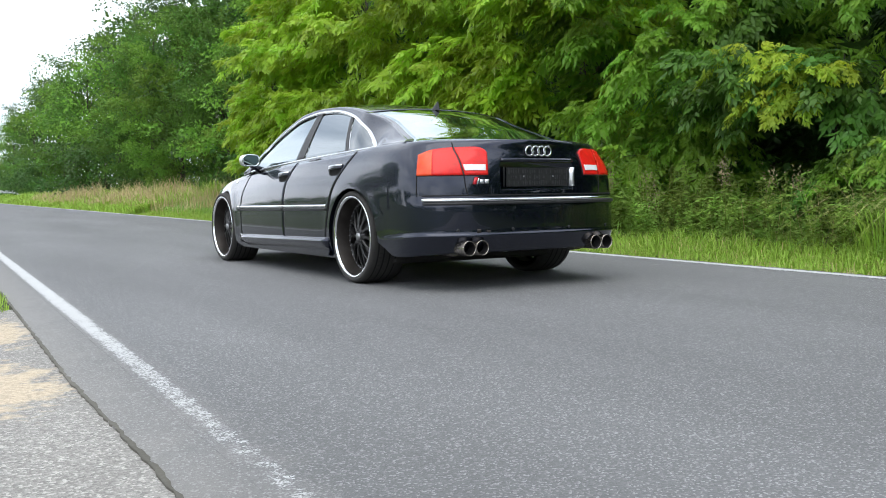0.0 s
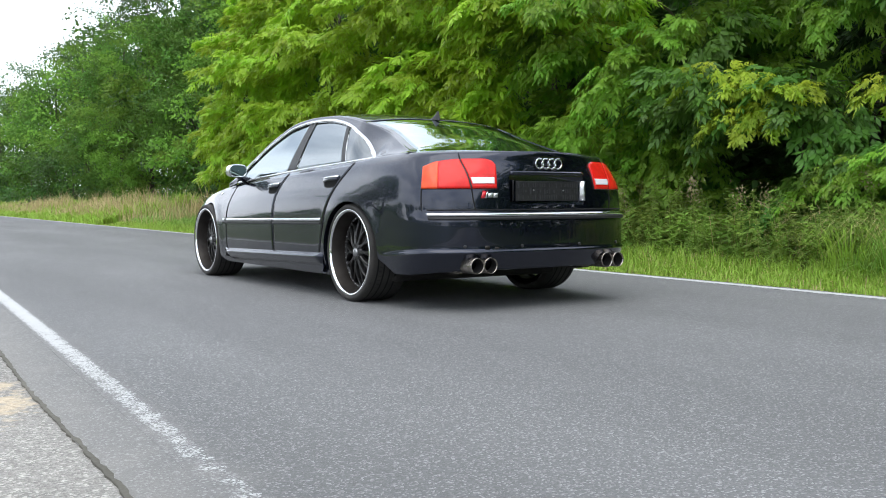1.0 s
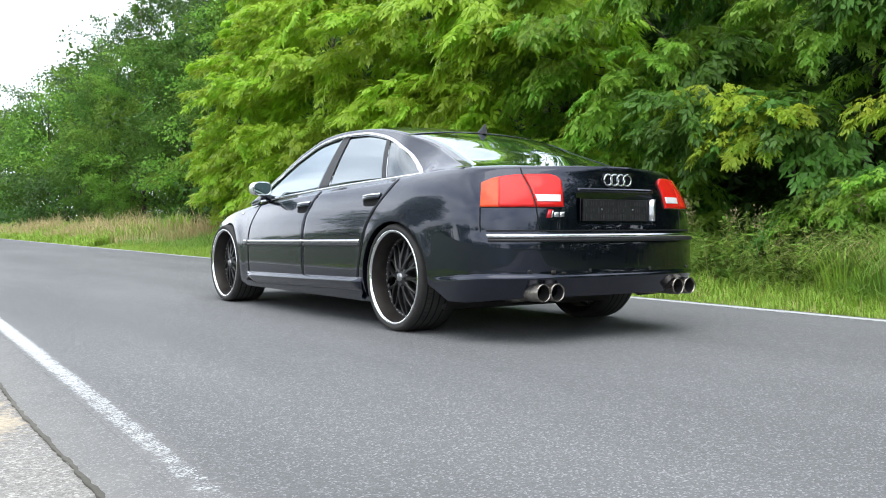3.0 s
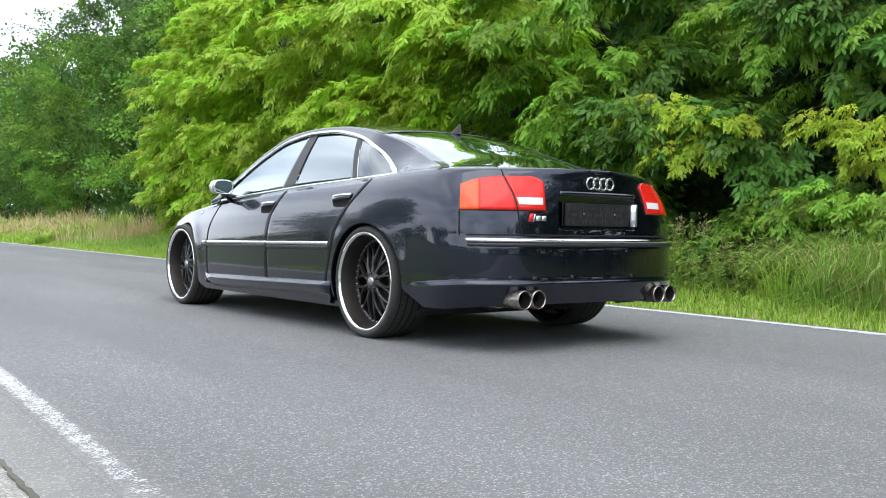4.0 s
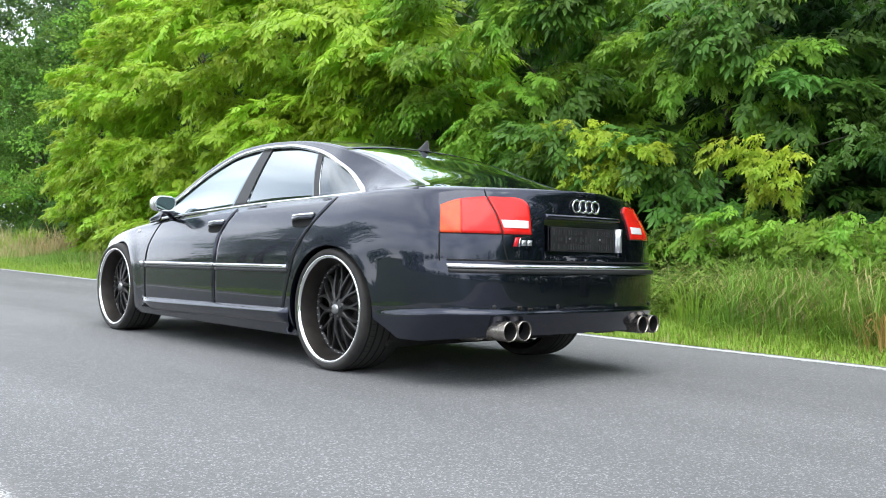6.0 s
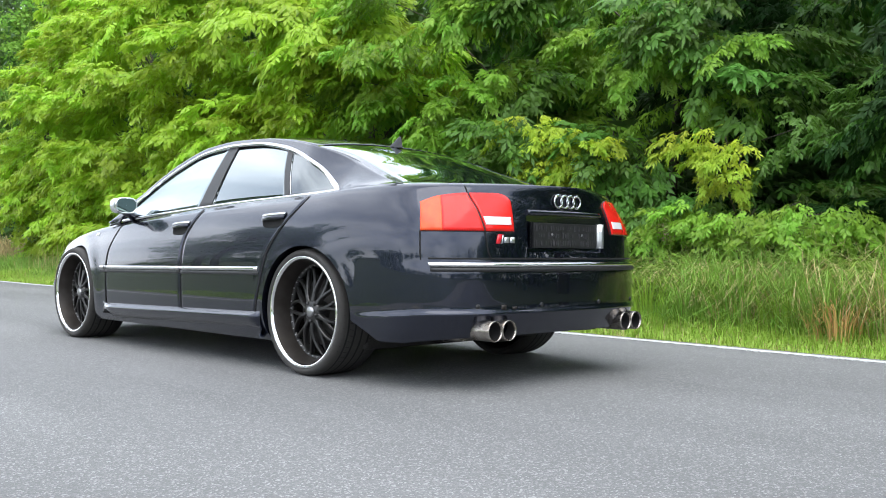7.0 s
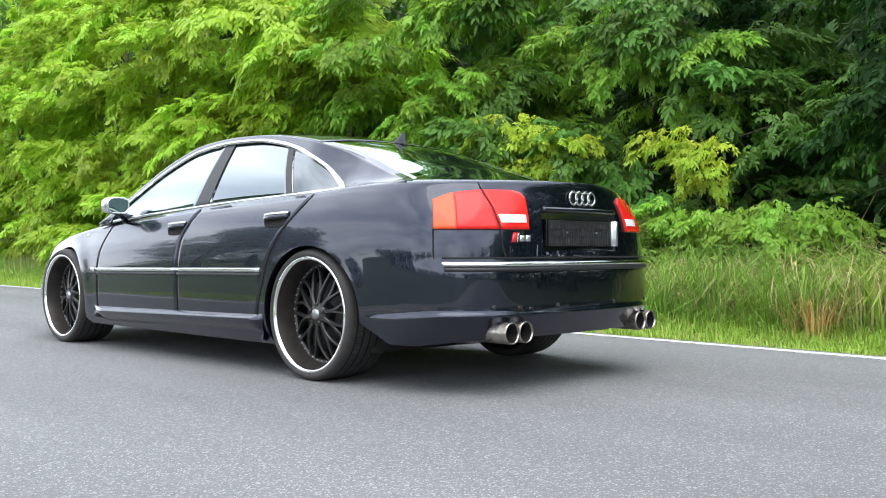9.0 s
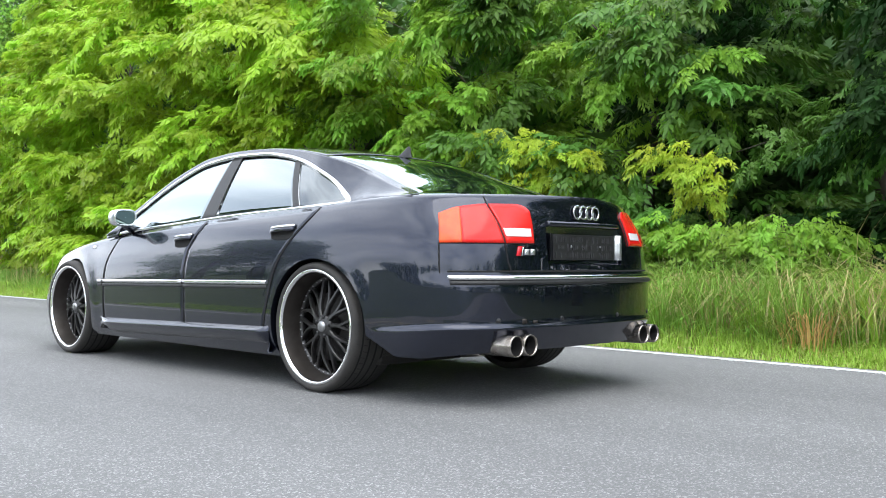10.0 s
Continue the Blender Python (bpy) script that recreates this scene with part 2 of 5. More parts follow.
def dusty_margin(m, x_in, x_out):
    """Pale dust on the tarmac towards the road's crumbling edge."""
    n, l = m.node_tree.nodes, m.node_tree.links
    b = n["Principled BSDF"]
    under = b.inputs["Base Color"].links[0].from_socket
    co = n.new("ShaderNodeTexCoord")
    xyz = n.new("ShaderNodeSeparateXYZ")
    l.new(co.outputs["Object"], xyz.inputs["Vector"])
    t = n.new("ShaderNodeTexNoise")
    t.inputs["Scale"].default_value, t.inputs["Detail"].default_value = 5, 7
    l.new(co.outputs["Object"], t.inputs["Vector"])
    k = n.new("ShaderNodeMath")
    k.operation = "MULTIPLY_ADD"
    k.inputs[1].default_value = 0.35
    l.new(t.outputs["Fac"], k.inputs[0])
    l.new(xyz.outputs["X"], k.inputs[2])
    r = n.new("ShaderNodeMapRange")
    r.inputs["From Min"].default_value, r.inputs["From Max"].default_value = x_in + 0.17, x_out + 0.17
    r.inputs["To Min"].default_value, r.inputs["To Max"].default_value = 0.42, 0.0
    l.new(k.outputs["Value"], r.inputs["Value"])
    mx = n.new("ShaderNodeMix")
    mx.data_type = "RGBA"
    mx.inputs["B"].default_value = (0.30, 0.285, 0.26, 1)
    l.new(r.outputs["Result"], mx.inputs["Factor"])
    l.new(under, mx.inputs["A"])
    l.new(mx.outputs["Result"], b.inputs["Base Color"])


dusty_margin(M["asphalt"], 0.45, 0.85)
M["line"] = line_material("edge_line_paint", 0.704, 0.05, 0.52)
dusty_margin(M["line"], 0.45, 0.85)
M["line_far"] = line_material("far_line_paint", 6.18, 0.065, 0.05)
M["soil"] = material("soil_grass", (0.085, 0.08, 0.065), rough=0.95, second=(0.14, 0.13, 0.11), scale=1.5, bump=0.8, bump_scale=20)
M["field"] = material("meadow", (0.042, 0.062, 0.018), rough=0.95, second=(0.075, 0.098, 0.032), scale=0.15, bump=0.5, bump_scale=8)
M["bark"] = material("bark", (0.05, 0.04, 0.03), rough=0.9, second=(0.09, 0.078, 0.06), scale=9, bump=0.8, bump_scale=25)
# one box elder leaf in sunlit to shaded tones, light put into the colour
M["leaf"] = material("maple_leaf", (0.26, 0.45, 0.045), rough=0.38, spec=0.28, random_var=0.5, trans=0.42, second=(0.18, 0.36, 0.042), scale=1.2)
M["leaf_sunlit"] = material("sunny_leaf", (0.40, 0.58, 0.045), rough=0.38, spec=0.28, random_var=0.55, trans=0.44, second=(0.31, 0.49, 0.045), scale=1.2)
M["leaf_half_shade"] = material("half_shaded_leaf", (0.11, 0.245, 0.035), rough=0.4, spec=0.28, random_var=0.6, trans=0.36, second=(0.08, 0.19, 0.03), scale=1.2)
M["leaf_shaded"] = material("shaded_leaf", (0.024, 0.072, 0.014), rough=0.6, spec=0.12, random_var=0.5, trans=0.28, second=(0.018, 0.055, 0.012), scale=1.2)
# dark tone; inside the wood it stands in for shade
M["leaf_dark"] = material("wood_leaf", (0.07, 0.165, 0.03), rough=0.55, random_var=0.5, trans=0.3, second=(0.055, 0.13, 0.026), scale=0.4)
M["leaf_far"] = material("far_wood_leaf", (0.125, 0.255, 0.042), rough=0.6, spec=0.2, random_var=0.55, trans=0.32, second=(0.095, 0.205, 0.036), scale=0.4)
M["leaf_wood"] = material("sunny_wood_leaf", (0.20, 0.37, 0.05), rough=0.6, spec=0.2, random_var=0.55, trans=0.34, second=(0.15, 0.29, 0.045), scale=0.4)
M["leaf_young"] = material("young_leaf", (0.44, 0.52, 0.035), rough=0.5, spec=0.28, random_var=0.4, trans=0.42, second=(0.27, 0.42, 0.04), scale=1.5)
M["blade"] = material("grass_blade", (0.33, 0.50, 0.07), rough=0.6, island_var=0.45, trans=0.35)
M["tawny"] = material("tawny_dry_grass", (0.62, 0.37, 0.15), rough=0.8, island_var=0.35, trans=0.25)
M["blade_deep"] = material("deep_grass_blade", (0.22, 0.39, 0.06), rough=0.6, island_var=0.5, trans=0.35)
M["hay"] = material("dry_grass", (0.55, 0.44, 0.23), rough=0.8, island_var=0.35, trans=0.25)
M["weed"] = material("weed_leaf", (0.23, 0.36, 0.06), rough=0.6, spec=0.25, random_var=0.75, trans=0.35, second=(0.12, 0.205, 0.04), scale=2)
M["seed"] = material("brown_seed", (0.33, 0.27, 0.15), rough=0.8, trans=0.2, second=(0.25, 0.21, 0.11), scale=12)
M["birch"] = material("birch_leaf", (0.12, 0.205, 0.06), rough=0.6, spec=0.2, random_var=0.4, trans=0.3, second=(0.085, 0.145, 0.06), scale=0.4)
M["birch_bark"] = material("pale_birch_bark", (0.42, 0.40, 0.36), rough=0.85, second=(0.12, 0.11, 0.10), scale=2.2, bump=0.4, bump_scale=12)


# ---- mesh helpers ----
def fast_mesh(name, v, faces, smooth=False):
    """A mesh from an array of points and an array (or list) of faces with one corner count."""
    me = bpy.data.meshes.new(name)
    v, f = np.asarray(v, np.float32), np.asarray(faces, np.int32)
    k = f.shape[1]
    me.vertices.add(len(v))
    me.vertices.foreach_set("co", v.ravel())
    me.loops.add(f.size)
    me.loops.foreach_set("vertex_index", f.ravel())
    me.polygons.add(len(f))
    me.polygons.foreach_set("loop_start", np.arange(0, f.size, k, dtype=np.int32))
    if smooth:
        me.polygons.foreach_set("use_smooth", np.ones(len(f), bool))
    me.update(calc_edges=True)
    me.validate()
    return me


def part(name, data, mat, parent=None, label="", m=None):
    """Links a bmesh or mesh as one object under a thing or a part."""
    if isinstance(data, bmesh.types.BMesh):
        me = bpy.data.meshes.new(name)
        bmesh.ops.recalc_face_normals(data, faces=data.faces[:])
        data.to_mesh(me)
        data.free()
    else:
        me = data
    if mat is not None and not me.materials:
        me.materials.append(mat)
    ob = new(name, me)
    if parent is not None:
        ob.parent = parent
    if m is not None:
        ob.matrix_basis = m
    return tagged(ob, label)


def grid(p, closed_u=False, closed_v=False, smooth=True):
    """A bmesh from an array of points [u][v]."""
    bm = bmesh.new()
    p = np.asarray(p, float)
    nu, nv = p.shape[:2]
    vs = [[bm.verts.new(p[i, j]) for j in range(nv)] for i in range(nu)]
    for i in range(nu if closed_u else nu - 1):
        for j in range(nv if closed_v else nv - 1):
            q = [vs[i][j], vs[(i + 1) % nu][j], vs[(i + 1) % nu][(j + 1) % nv], vs[i][(j + 1) % nv]]
            f = bm.faces.new(q)
            f.smooth = smooth
    return bm


def plate(p, thick, inward, smooth=True):
    """A closed shell from an array of points [u][v]: the same array set back along inward (array or vector) makes the rear."""
    p = np.asarray(p, float)
    back = p + np.asarray(inward, float) * thick
    bm = bmesh.new()
    nu, nv = p.shape[:2]
    a = [[bm.verts.new(p[i, j]) for j in range(nv)] for i in range(nu)]
    b = [[bm.verts.new(back[i, j]) for j in range(nv)] for i in range(nu)]
    for i in range(nu - 1):
        for j in range(nv - 1):
            bm.faces.new((a[i][j], a[i + 1][j], a[i + 1][j + 1], a[i][j + 1])).smooth = smooth
            bm.faces.new((b[i][j + 1], b[i + 1][j + 1], b[i + 1][j], b[i][j])).smooth = smooth
    ring = [(0, j) for j in range(nv)] + [(i, nv - 1) for i in range(1, nu)] + [(nu - 1, j) for j in range(nv - 2, -1, -1)] + [(i, 0) for i in range(nu - 2, 0, -1)]
    for (i, j), (k, q) in zip(ring, ring[1:] + ring[:1]):
        bm.faces.new((a[i][j], b[i][j], b[k][q], a[k][q]))
    for e in bm.edges:
        if len(e.link_faces) == 2 and e.calc_face_angle(0) > 0.7:
            e.smooth = False
    return bm


def tube(points, radii, sides=8, caps=True):
    """A round rod along points."""
    pts = [Vector(q) for q in points]
    if not hasattr(radii, "__len__"):
        radii = [radii] * len(pts)
    rings = []
    for i, q in enumerate(pts):
        d = (pts[min(i + 1, len(pts) - 1)] - pts[max(i - 1, 0)]).normalized()
        a = d.orthogonal().normalized() if i == 0 else (side - d * side.dot(d)).normalized()
        side = a
        c = d.cross(a)
        rings.append([q + (a * math.cos(2 * math.pi * k / sides) + c * math.sin(2 * math.pi * k / sides)) * radii[i] for k in range(sides)])
    bm = grid(rings, closed_v=True)
    if caps:
        bm.verts.ensure_lookup_table()
        n = len(bm.verts)
        bm.faces.new([bm.verts[k] for k in range(sides)])
        bm.faces.new([bm.verts[n - sides + k] for k in range(sides)])
    return bm


def lathe(profile, sides=64, closed=False):
    """Turns (radius, along) pairs about the x axis."""
    return grid([[(a, r * math.cos(2 * math.pi * k / sides), r * math.sin(2 * math.pi * k / sides)) for k in range(sides)] for r, a in profile],
                closed_u=closed, closed_v=True)


def box(size, centre=(0, 0, 0), bevel=0.0):
    bm = bmesh.new()
    bmesh.ops.create_cube(bm, size=1, matrix=Matrix.Translation(centre) @ Matrix.Diagonal((*size, 1)))
    if bevel:
        bmesh.ops.bevel(bm, geom=bm.edges[:], offset=bevel, segments=2, affect="EDGES", profile=0.5)
    return bm


def curve_of(table):
    """A smooth function through (position, value) pairs."""
    xs, ys = np.array([a for a, _ in table], float), np.array([b for _, b in table], float)
    h = np.diff(xs)
    s = np.diff(ys) / h
    m = np.zeros(len(xs))
    m[0], m[-1] = s[0], s[-1]
    for i in range(1, len(xs) - 1):
        if s[i - 1] * s[i] > 0:
            w1, w2 = 2 * h[i] + h[i - 1], h[i] + 2 * h[i - 1]
            m[i] = (w1 + w2) / (w1 / s[i - 1] + w2 / s[i])

    def at(x):
        x = np.clip(x, xs[0], xs[-1])
        i = np.clip(np.searchsorted(xs, x) - 1, 0, len(xs) - 2)
        t = (x - xs[i]) / h[i]
        return (2 * t**3 - 3 * t**2 + 1) * ys[i] + (t**3 - 2 * t**2 + t) * h[i] * m[i] + (-2 * t**3 + 3 * t**2) * ys[i + 1] + (t**3 - t**2) * h[i] * m[i + 1]
    return at


# ---- ground and road: the road runs along +y, its edge lines at x = 0.75 and x = 6.17 ----
def strip(name, x0, x1, z, mat, label, y0=-40.0, y1=400.0, wob=0.0, step=None, seed=1, parent=None, kind="structure", bend=(0, 0)):
    """A flat band along the road with uneven edges; bend: how far each edge swings towards the road before the first metres."""
    rnd = random.Random(seed)
    ys = list(np.arange(max(y0, -6.0), min(y1, 40.0), step)) + [min(y1, 40.0)]
    ys = ([y0] if y0 < -6 else []) + ys + ([y1] if y1 > 40 else [])
    pts = []
    for y in ys:
        w0, w1 = rnd.uniform(-wob, wob), rnd.uniform(-wob, wob)
        k = min(max((3.8 - y) / 1.4, 0), 1)
        xs = np.linspace(x0 + w0 + bend[0] * k, x1 + w1 + bend[1] * k, 3)
        pts.append([(xs[0], y, z - 0.02)] + [(x, y, z) for x in xs] + [(xs[-1], y, z - 0.02)])
    ob = part(name, grid(pts, smooth=False), mat, parent, label)
    return tagged(ob, kind=kind)


def ground():
    ys = [-400, -60, -20, 0, 10, 20, 40, 80, 200, 500, 2500]
    xs = [-2500, -400, -100, -40, -12, -3, 0.3, 3, 6.5, 7.2, 8.0, 10, 20, 60, 2500]

    def z(x):
        return -0.03 if x <= 6.5 else min(0.12, -0.03 + (x - 6.5) * 0.08)
    tagged(part("ground", grid([[(x, y, z(x)) for x in xs] for y in ys], smooth=False), M["field"], None, "rough green meadow ground on both sides of the road"), kind="structure")
    strip("road", 0.42, 6.34, 0.0, M["asphalt"], "worn grey asphalt country road", wob=0.008, step=0.12, bend=(0.04, 0))
    strip("edge_line_near", 0.636, 0.764, 0.0012, M["line"], "worn white painted edge line", wob=0.002, step=0.5, seed=4)
    strip("edge_line_far", 6.115, 6.245, 0.004, M["line_far"], "white painted edge line beside the grass", wob=0.002, step=0.5, seed=5)
    strip("verge_pavement", -2.2, 0.50, -0.005, M["old_asphalt"], "rough weathered old tarmac beside the road", y1=6.3, wob=0.035, step=0.14, seed=6)
    strip("crack", 0.411, 0.425, 0.002, M["soil"], "dirty crumbling joint between old and new tarmac", y1=7.5, wob=0.0055, step=0.04, seed=16, bend=(0.04, 0.04))


ground()

# ---- the car: y ahead, origin on the road under the rear axle ----
WB, R_TYRE = 3.0, 0.354
OUTLINE = [(0, -1.175), (0.2, -1.174), (0.38, -1.164), (0.55, -1.138), (0.71, -1.08), (0.83, -0.985), (0.892, -0.85), (0.918, -0.66), (0.932, -0.4), (0.940, -0.05),
           (0.944, 0.4), (0.946, 1.0), (0.946, 1.6), (0.942, 2.2), (0.936, 2.7), (0.922, 3.1), (0.885, 3.42), (0.79, 3.70), (0.60, 3.87), (0.3, 3.95), (0, 3.97)]
_len = np.concatenate([[0], np.cumsum([math.dist(a, b) for a, b in zip(OUTLINE, OUTLINE[1:])])])
_ox = curve_of([(s, p[0]) for s, p in zip(_len, OUTLINE)])
_oy = curve_of([(s, p[1]) for s, p in zip(_len, OUTLINE)])
S_END = float(_len[-1])
_ss = np.linspace(0, S_END, 1200)
_ys = _oy(_ss)


def s_of(y):
    """Length along the outline at which it has reached y."""
    return float(np.interp(y, _ys, _ss))


top_z = curve_of([(-1.18, 1.05), (-0.95, 1.045), (-0.6, 1.045), (-0.3, 1.04), (0, 1.022), (0.3, 1.008), (0.9, 0.986), (1.44, 0.958), (2.1, 0.918), (2.5, 0.885), (3.0, 0.83), (3.5, 0.745), (3.97, 0.64)])
tuck = curve_of([(0, 0.862), (0.012, 0.882), (0.035, 0.902), (0.08, 0.926), (0.14, 0.954), (0.21, 0.979), (0.28, 0.994), (0.35, 1.0), (0.48, 1.0), (2, 1.0)])
low = curve_of([(0.12, 0.90), (0.18, 0.955), (0.25, 0.985), (0.33, 0.994), (0.45, 1.0), (2, 1.0)])
tail = curve_of([(0.15, 0.11), (0.25, 0.05), (0.30, 0.026), (0.36, 0.0), (0.395, -0.012), (0.60, -0.012), (0.655, 0.008), (0.75, 0.012), (0.9, 0.018), (0.98, 0.026), (1.03, 0.018), (1.06, 0.03)])


def skin(s, z, out=0.0):
    """A point of the painted skin at s along the outline (0 at the middle of the tail) and height z, set out by a few millimetres. x > 0."""
    x, y = float(_ox(s)), float(_oy(s))
    d = 0.004
    tx, ty = float(_ox(min(s + d, S_END)) - _ox(max(s - d, 0))), float(_oy(min(s + d, S_END)) - _oy(max(s - d, 0)))
    n = math.hypot(tx, ty) or 1
    nx, ny = ty / n, -tx / n
    zt = float(top_z(y))
    f = float(tuck(max(zt - z, 0))) * float(low(z))
    w = min(max((-0.55 - y) / 0.45, 0), 1)
    w = w * w * (3 - 2 * w)
    corner = w * min(max((x - 0.1) / 0.5, 0), 1)
    y2 = y + w * float(tail(z)) + corner * (1 - f) * 0.85
    # the apron below the rear ledge stands proud
    z_ledge = 0.408 - 0.03 * min(max((y + 0.95) / 0.4, 0), 1)
    ap = min(max((z_ledge - z) / 0.02, 0), 1) * min(max((-0.48 - y) / 0.3, 0), 1)
    o = out + 0.015 * ap
    # flared arches
    for yc in (0.0, WB):
        r = math.hypot(y2 - yc + 0.045, z - 0.347)
        o += 0.007 * math.exp(-((r - 0.39) / 0.075) ** 2) * min(max((z - 0.2) / 0.15, 0), 1)
    if y > 3.4:
        y2 -= max(z - 0.45, 0) * 0.35 * (y - 3.4) / 0.5
    return (max(x * f + nx * o, 0.0), y2 + ny * o, z)


def both(pts, sx):
    return [[(sx * x, y, z) for x, y, z in row] for row in pts]


def inward(p):
    """Directions into the body for an array of skin points."""
    p = np.asarray(p, float)
    du = np.gradient(p, axis=0)
    dv = np.gradient(p, axis=1)
    n = np.cross(du, dv)
    n /= np.linalg.norm(n, axis=-1, keepdims=True) + 1e-9
    c = np.array([0, 1.2, 0.6])
    n *= np.sign(((c - p) * n).sum(-1, keepdims=True))
    return n


def panel(name, parent, sx, rear, front, z0, z1, mat, out=0.003, nu=30, nv=22, thick=0.006, label=""):
    """A panel of the skin between rear(z) and front(z), given as positions along the outline, from z0 to z1 (numbers or functions of u)."""
    rows = []
    for i in range(nu + 1):
        u = i / nu
        a = z0(u) if callable(z0) else z0
        b = z1(u) if callable(z1) else z1
        row = []
        for j in range(nv + 1):
            z = a + (b - a) * j / nv
            s = rear(z) + (front(z) - rear(z)) * u
            row.append(skin(s, z, out))
        rows.append(row)
    p = np.array(both(rows, sx))
    return part(name, plate(p, thick, inward(p)), mat, parent, label)


def strip_on_skin(name, parent, mat, path, half, out, label="", sx=(1,), thick=0.006):
    """A slim moulding along (s, z) positions on the skin."""
    if len(sx) == 2 and abs(path[0][0]) < 1e-6:
        path, sx = [(-s, z) for s, z in reversed(path[1:])] + list(path), (1,)
    for k in sx:
        rows = []
        for i, (s, z) in enumerate(path):
            s0, za = path[max(i - 1, 0)]
            s1, zb = path[min(i + 1, len(path) - 1)]
            n = math.hypot(s1 - s0, zb - za) or 1
            ds, dz = -(zb - za) / n * half, (s1 - s0) / n * half
            row = []
            for q, o in ((-1, -0.35), (-0.8, 0.75), (0, 1.0), (0.8, 0.75), (1, -0.35)):
                sq = s + ds * q
                x1, y1, z1 = skin(abs(sq), z + dz * q, out * o)
                row.append((x1 if sq >= 0 else -x1, y1, z1))
            rows.append(row)
        p = np.array(both(rows, k))
        part(name, plate(p, thick, inward(p)), mat, parent, label)


def cut(ob, *cutters):
    """Takes the cutters' shapes out of a mesh for good."""
    for c in cutters:
        c_ob = new("cutter", c)
        md = ob.modifiers.new("cut", "BOOLEAN")
        md.operation, md.solver, md.object = "DIFFERENCE", "EXACT", c_ob
        deps = bpy.context.evaluated_depsgraph_get()
        deps.update()
        me = bpy.data.meshes.new_from_object(ob.evaluated_get(deps))
        ob.modifiers.clear()
        old = ob.data
        ob.data = me
        bpy.data.meshes.remove(old)
        bpy.data.objects.remove(c_ob)
    ob.data.set_sharp_from_angle(angle=radians(38))


def arch_cutter(yc, sx):
    bm = bmesh.new()
    bmesh.ops.create_cone(bm, cap_ends=True, segments=72, radius1=0.374, radius2=0.374, depth=0.5,
                          matrix=pose(sx * 0.86, yc - 0.035, 0.35, 0, 90, 0))
    if yc == 0:      # the rear opening reaches farther back
        for v in bm.verts:
            if v.co.y < yc - 0.035:
                v.co.y = yc - 0.035 + (v.co.y - yc + 0.035) * 1.13
    me = bpy.data.meshes.new("cutter")
    bm.to_mesh(me)
    bm.free()
    return me


def zs_list(zt):
    base = [0.17, 0.185, 0.21, 0.25, 0.29, 0.33, 0.346, 0.356, 0.363, 0.37, 0.377, 0.384, 0.391, 0.398, 0.406, 0.414, 0.435, 0.46, 0.50, 0.54, 0.58, 0.61, 0.63, 0.65, 0.67]
    return base + [0.67 + (zt - 0.67) * k for k in (0.12, 0.24, 0.36, 0.48, 0.6, 0.7, 0.78, 0.85, 0.9, 0.94, 0.97, 0.99, 1.0)]


rail_z = curve_of([(-0.66, 1.045), (-0.45, 1.105), (-0.2, 1.19), (0.11, 1.292), (0.375, 1.354), (0.6, 1.392), (0.9, 1.422), (1.18, 1.43), (1.5, 1.41), (1.85, 1.305), (2.17, 1.13), (2.55, 0.90)])
roof_c = curve_of([(-0.66, 0.028), (-0.3, 0.045), (0.2, 0.045), (0.6, 0.04), (1.2, 0.04), (1.7, 0.05), (2.2, 0.06), (2.55, 0.05)])
chrome_z = curve_of([(-0.13, 1.03), (-0.10, 1.06), (-0.05, 1.09), (0.107, 1.18), (0.24, 1.24), (0.375, 1.293), (0.6, 1.35), (0.9, 1.39), (1.18, 1.397), (1.5, 1.37), (1.85, 1.255), (2.17, 1.07), (2.36, 0.93)])


def belt_z(y):
    return float(top_z(y)) + 0.004


def house_x(y, z):
    """Half width of the cabin's side at height z."""
    zr = float(rail_z(y))
    k = min(max((z - belt_z(y)) / max(zr - belt_z(y), 0.02), 0), 1)
    w = min(max((0.3 - y) / 0.5, 0), 1)
    w = w * w * (3 - 2 * w)
    f = min(max((-0.10 - y) / 0.22, 0), 1)
    f = f * f * (3 - 2 * f)
    return 0.803 - (z - 0.98) * (0.47 + 0.36 * w) + 0.012 * math.sin(math.pi * k) + 0.05 * f * (1 - k) ** 2.5


def roof_pt(y, q, out=0.0):
    """A point of the roof or the screens: q from -1 (left rail) to 1."""
    zr = float(rail_z(y))
    x = house_x(y, zr) * q
    return (x, y, zr + float(roof_c(y)) * (1 - abs(q) ** 2.4) + out)


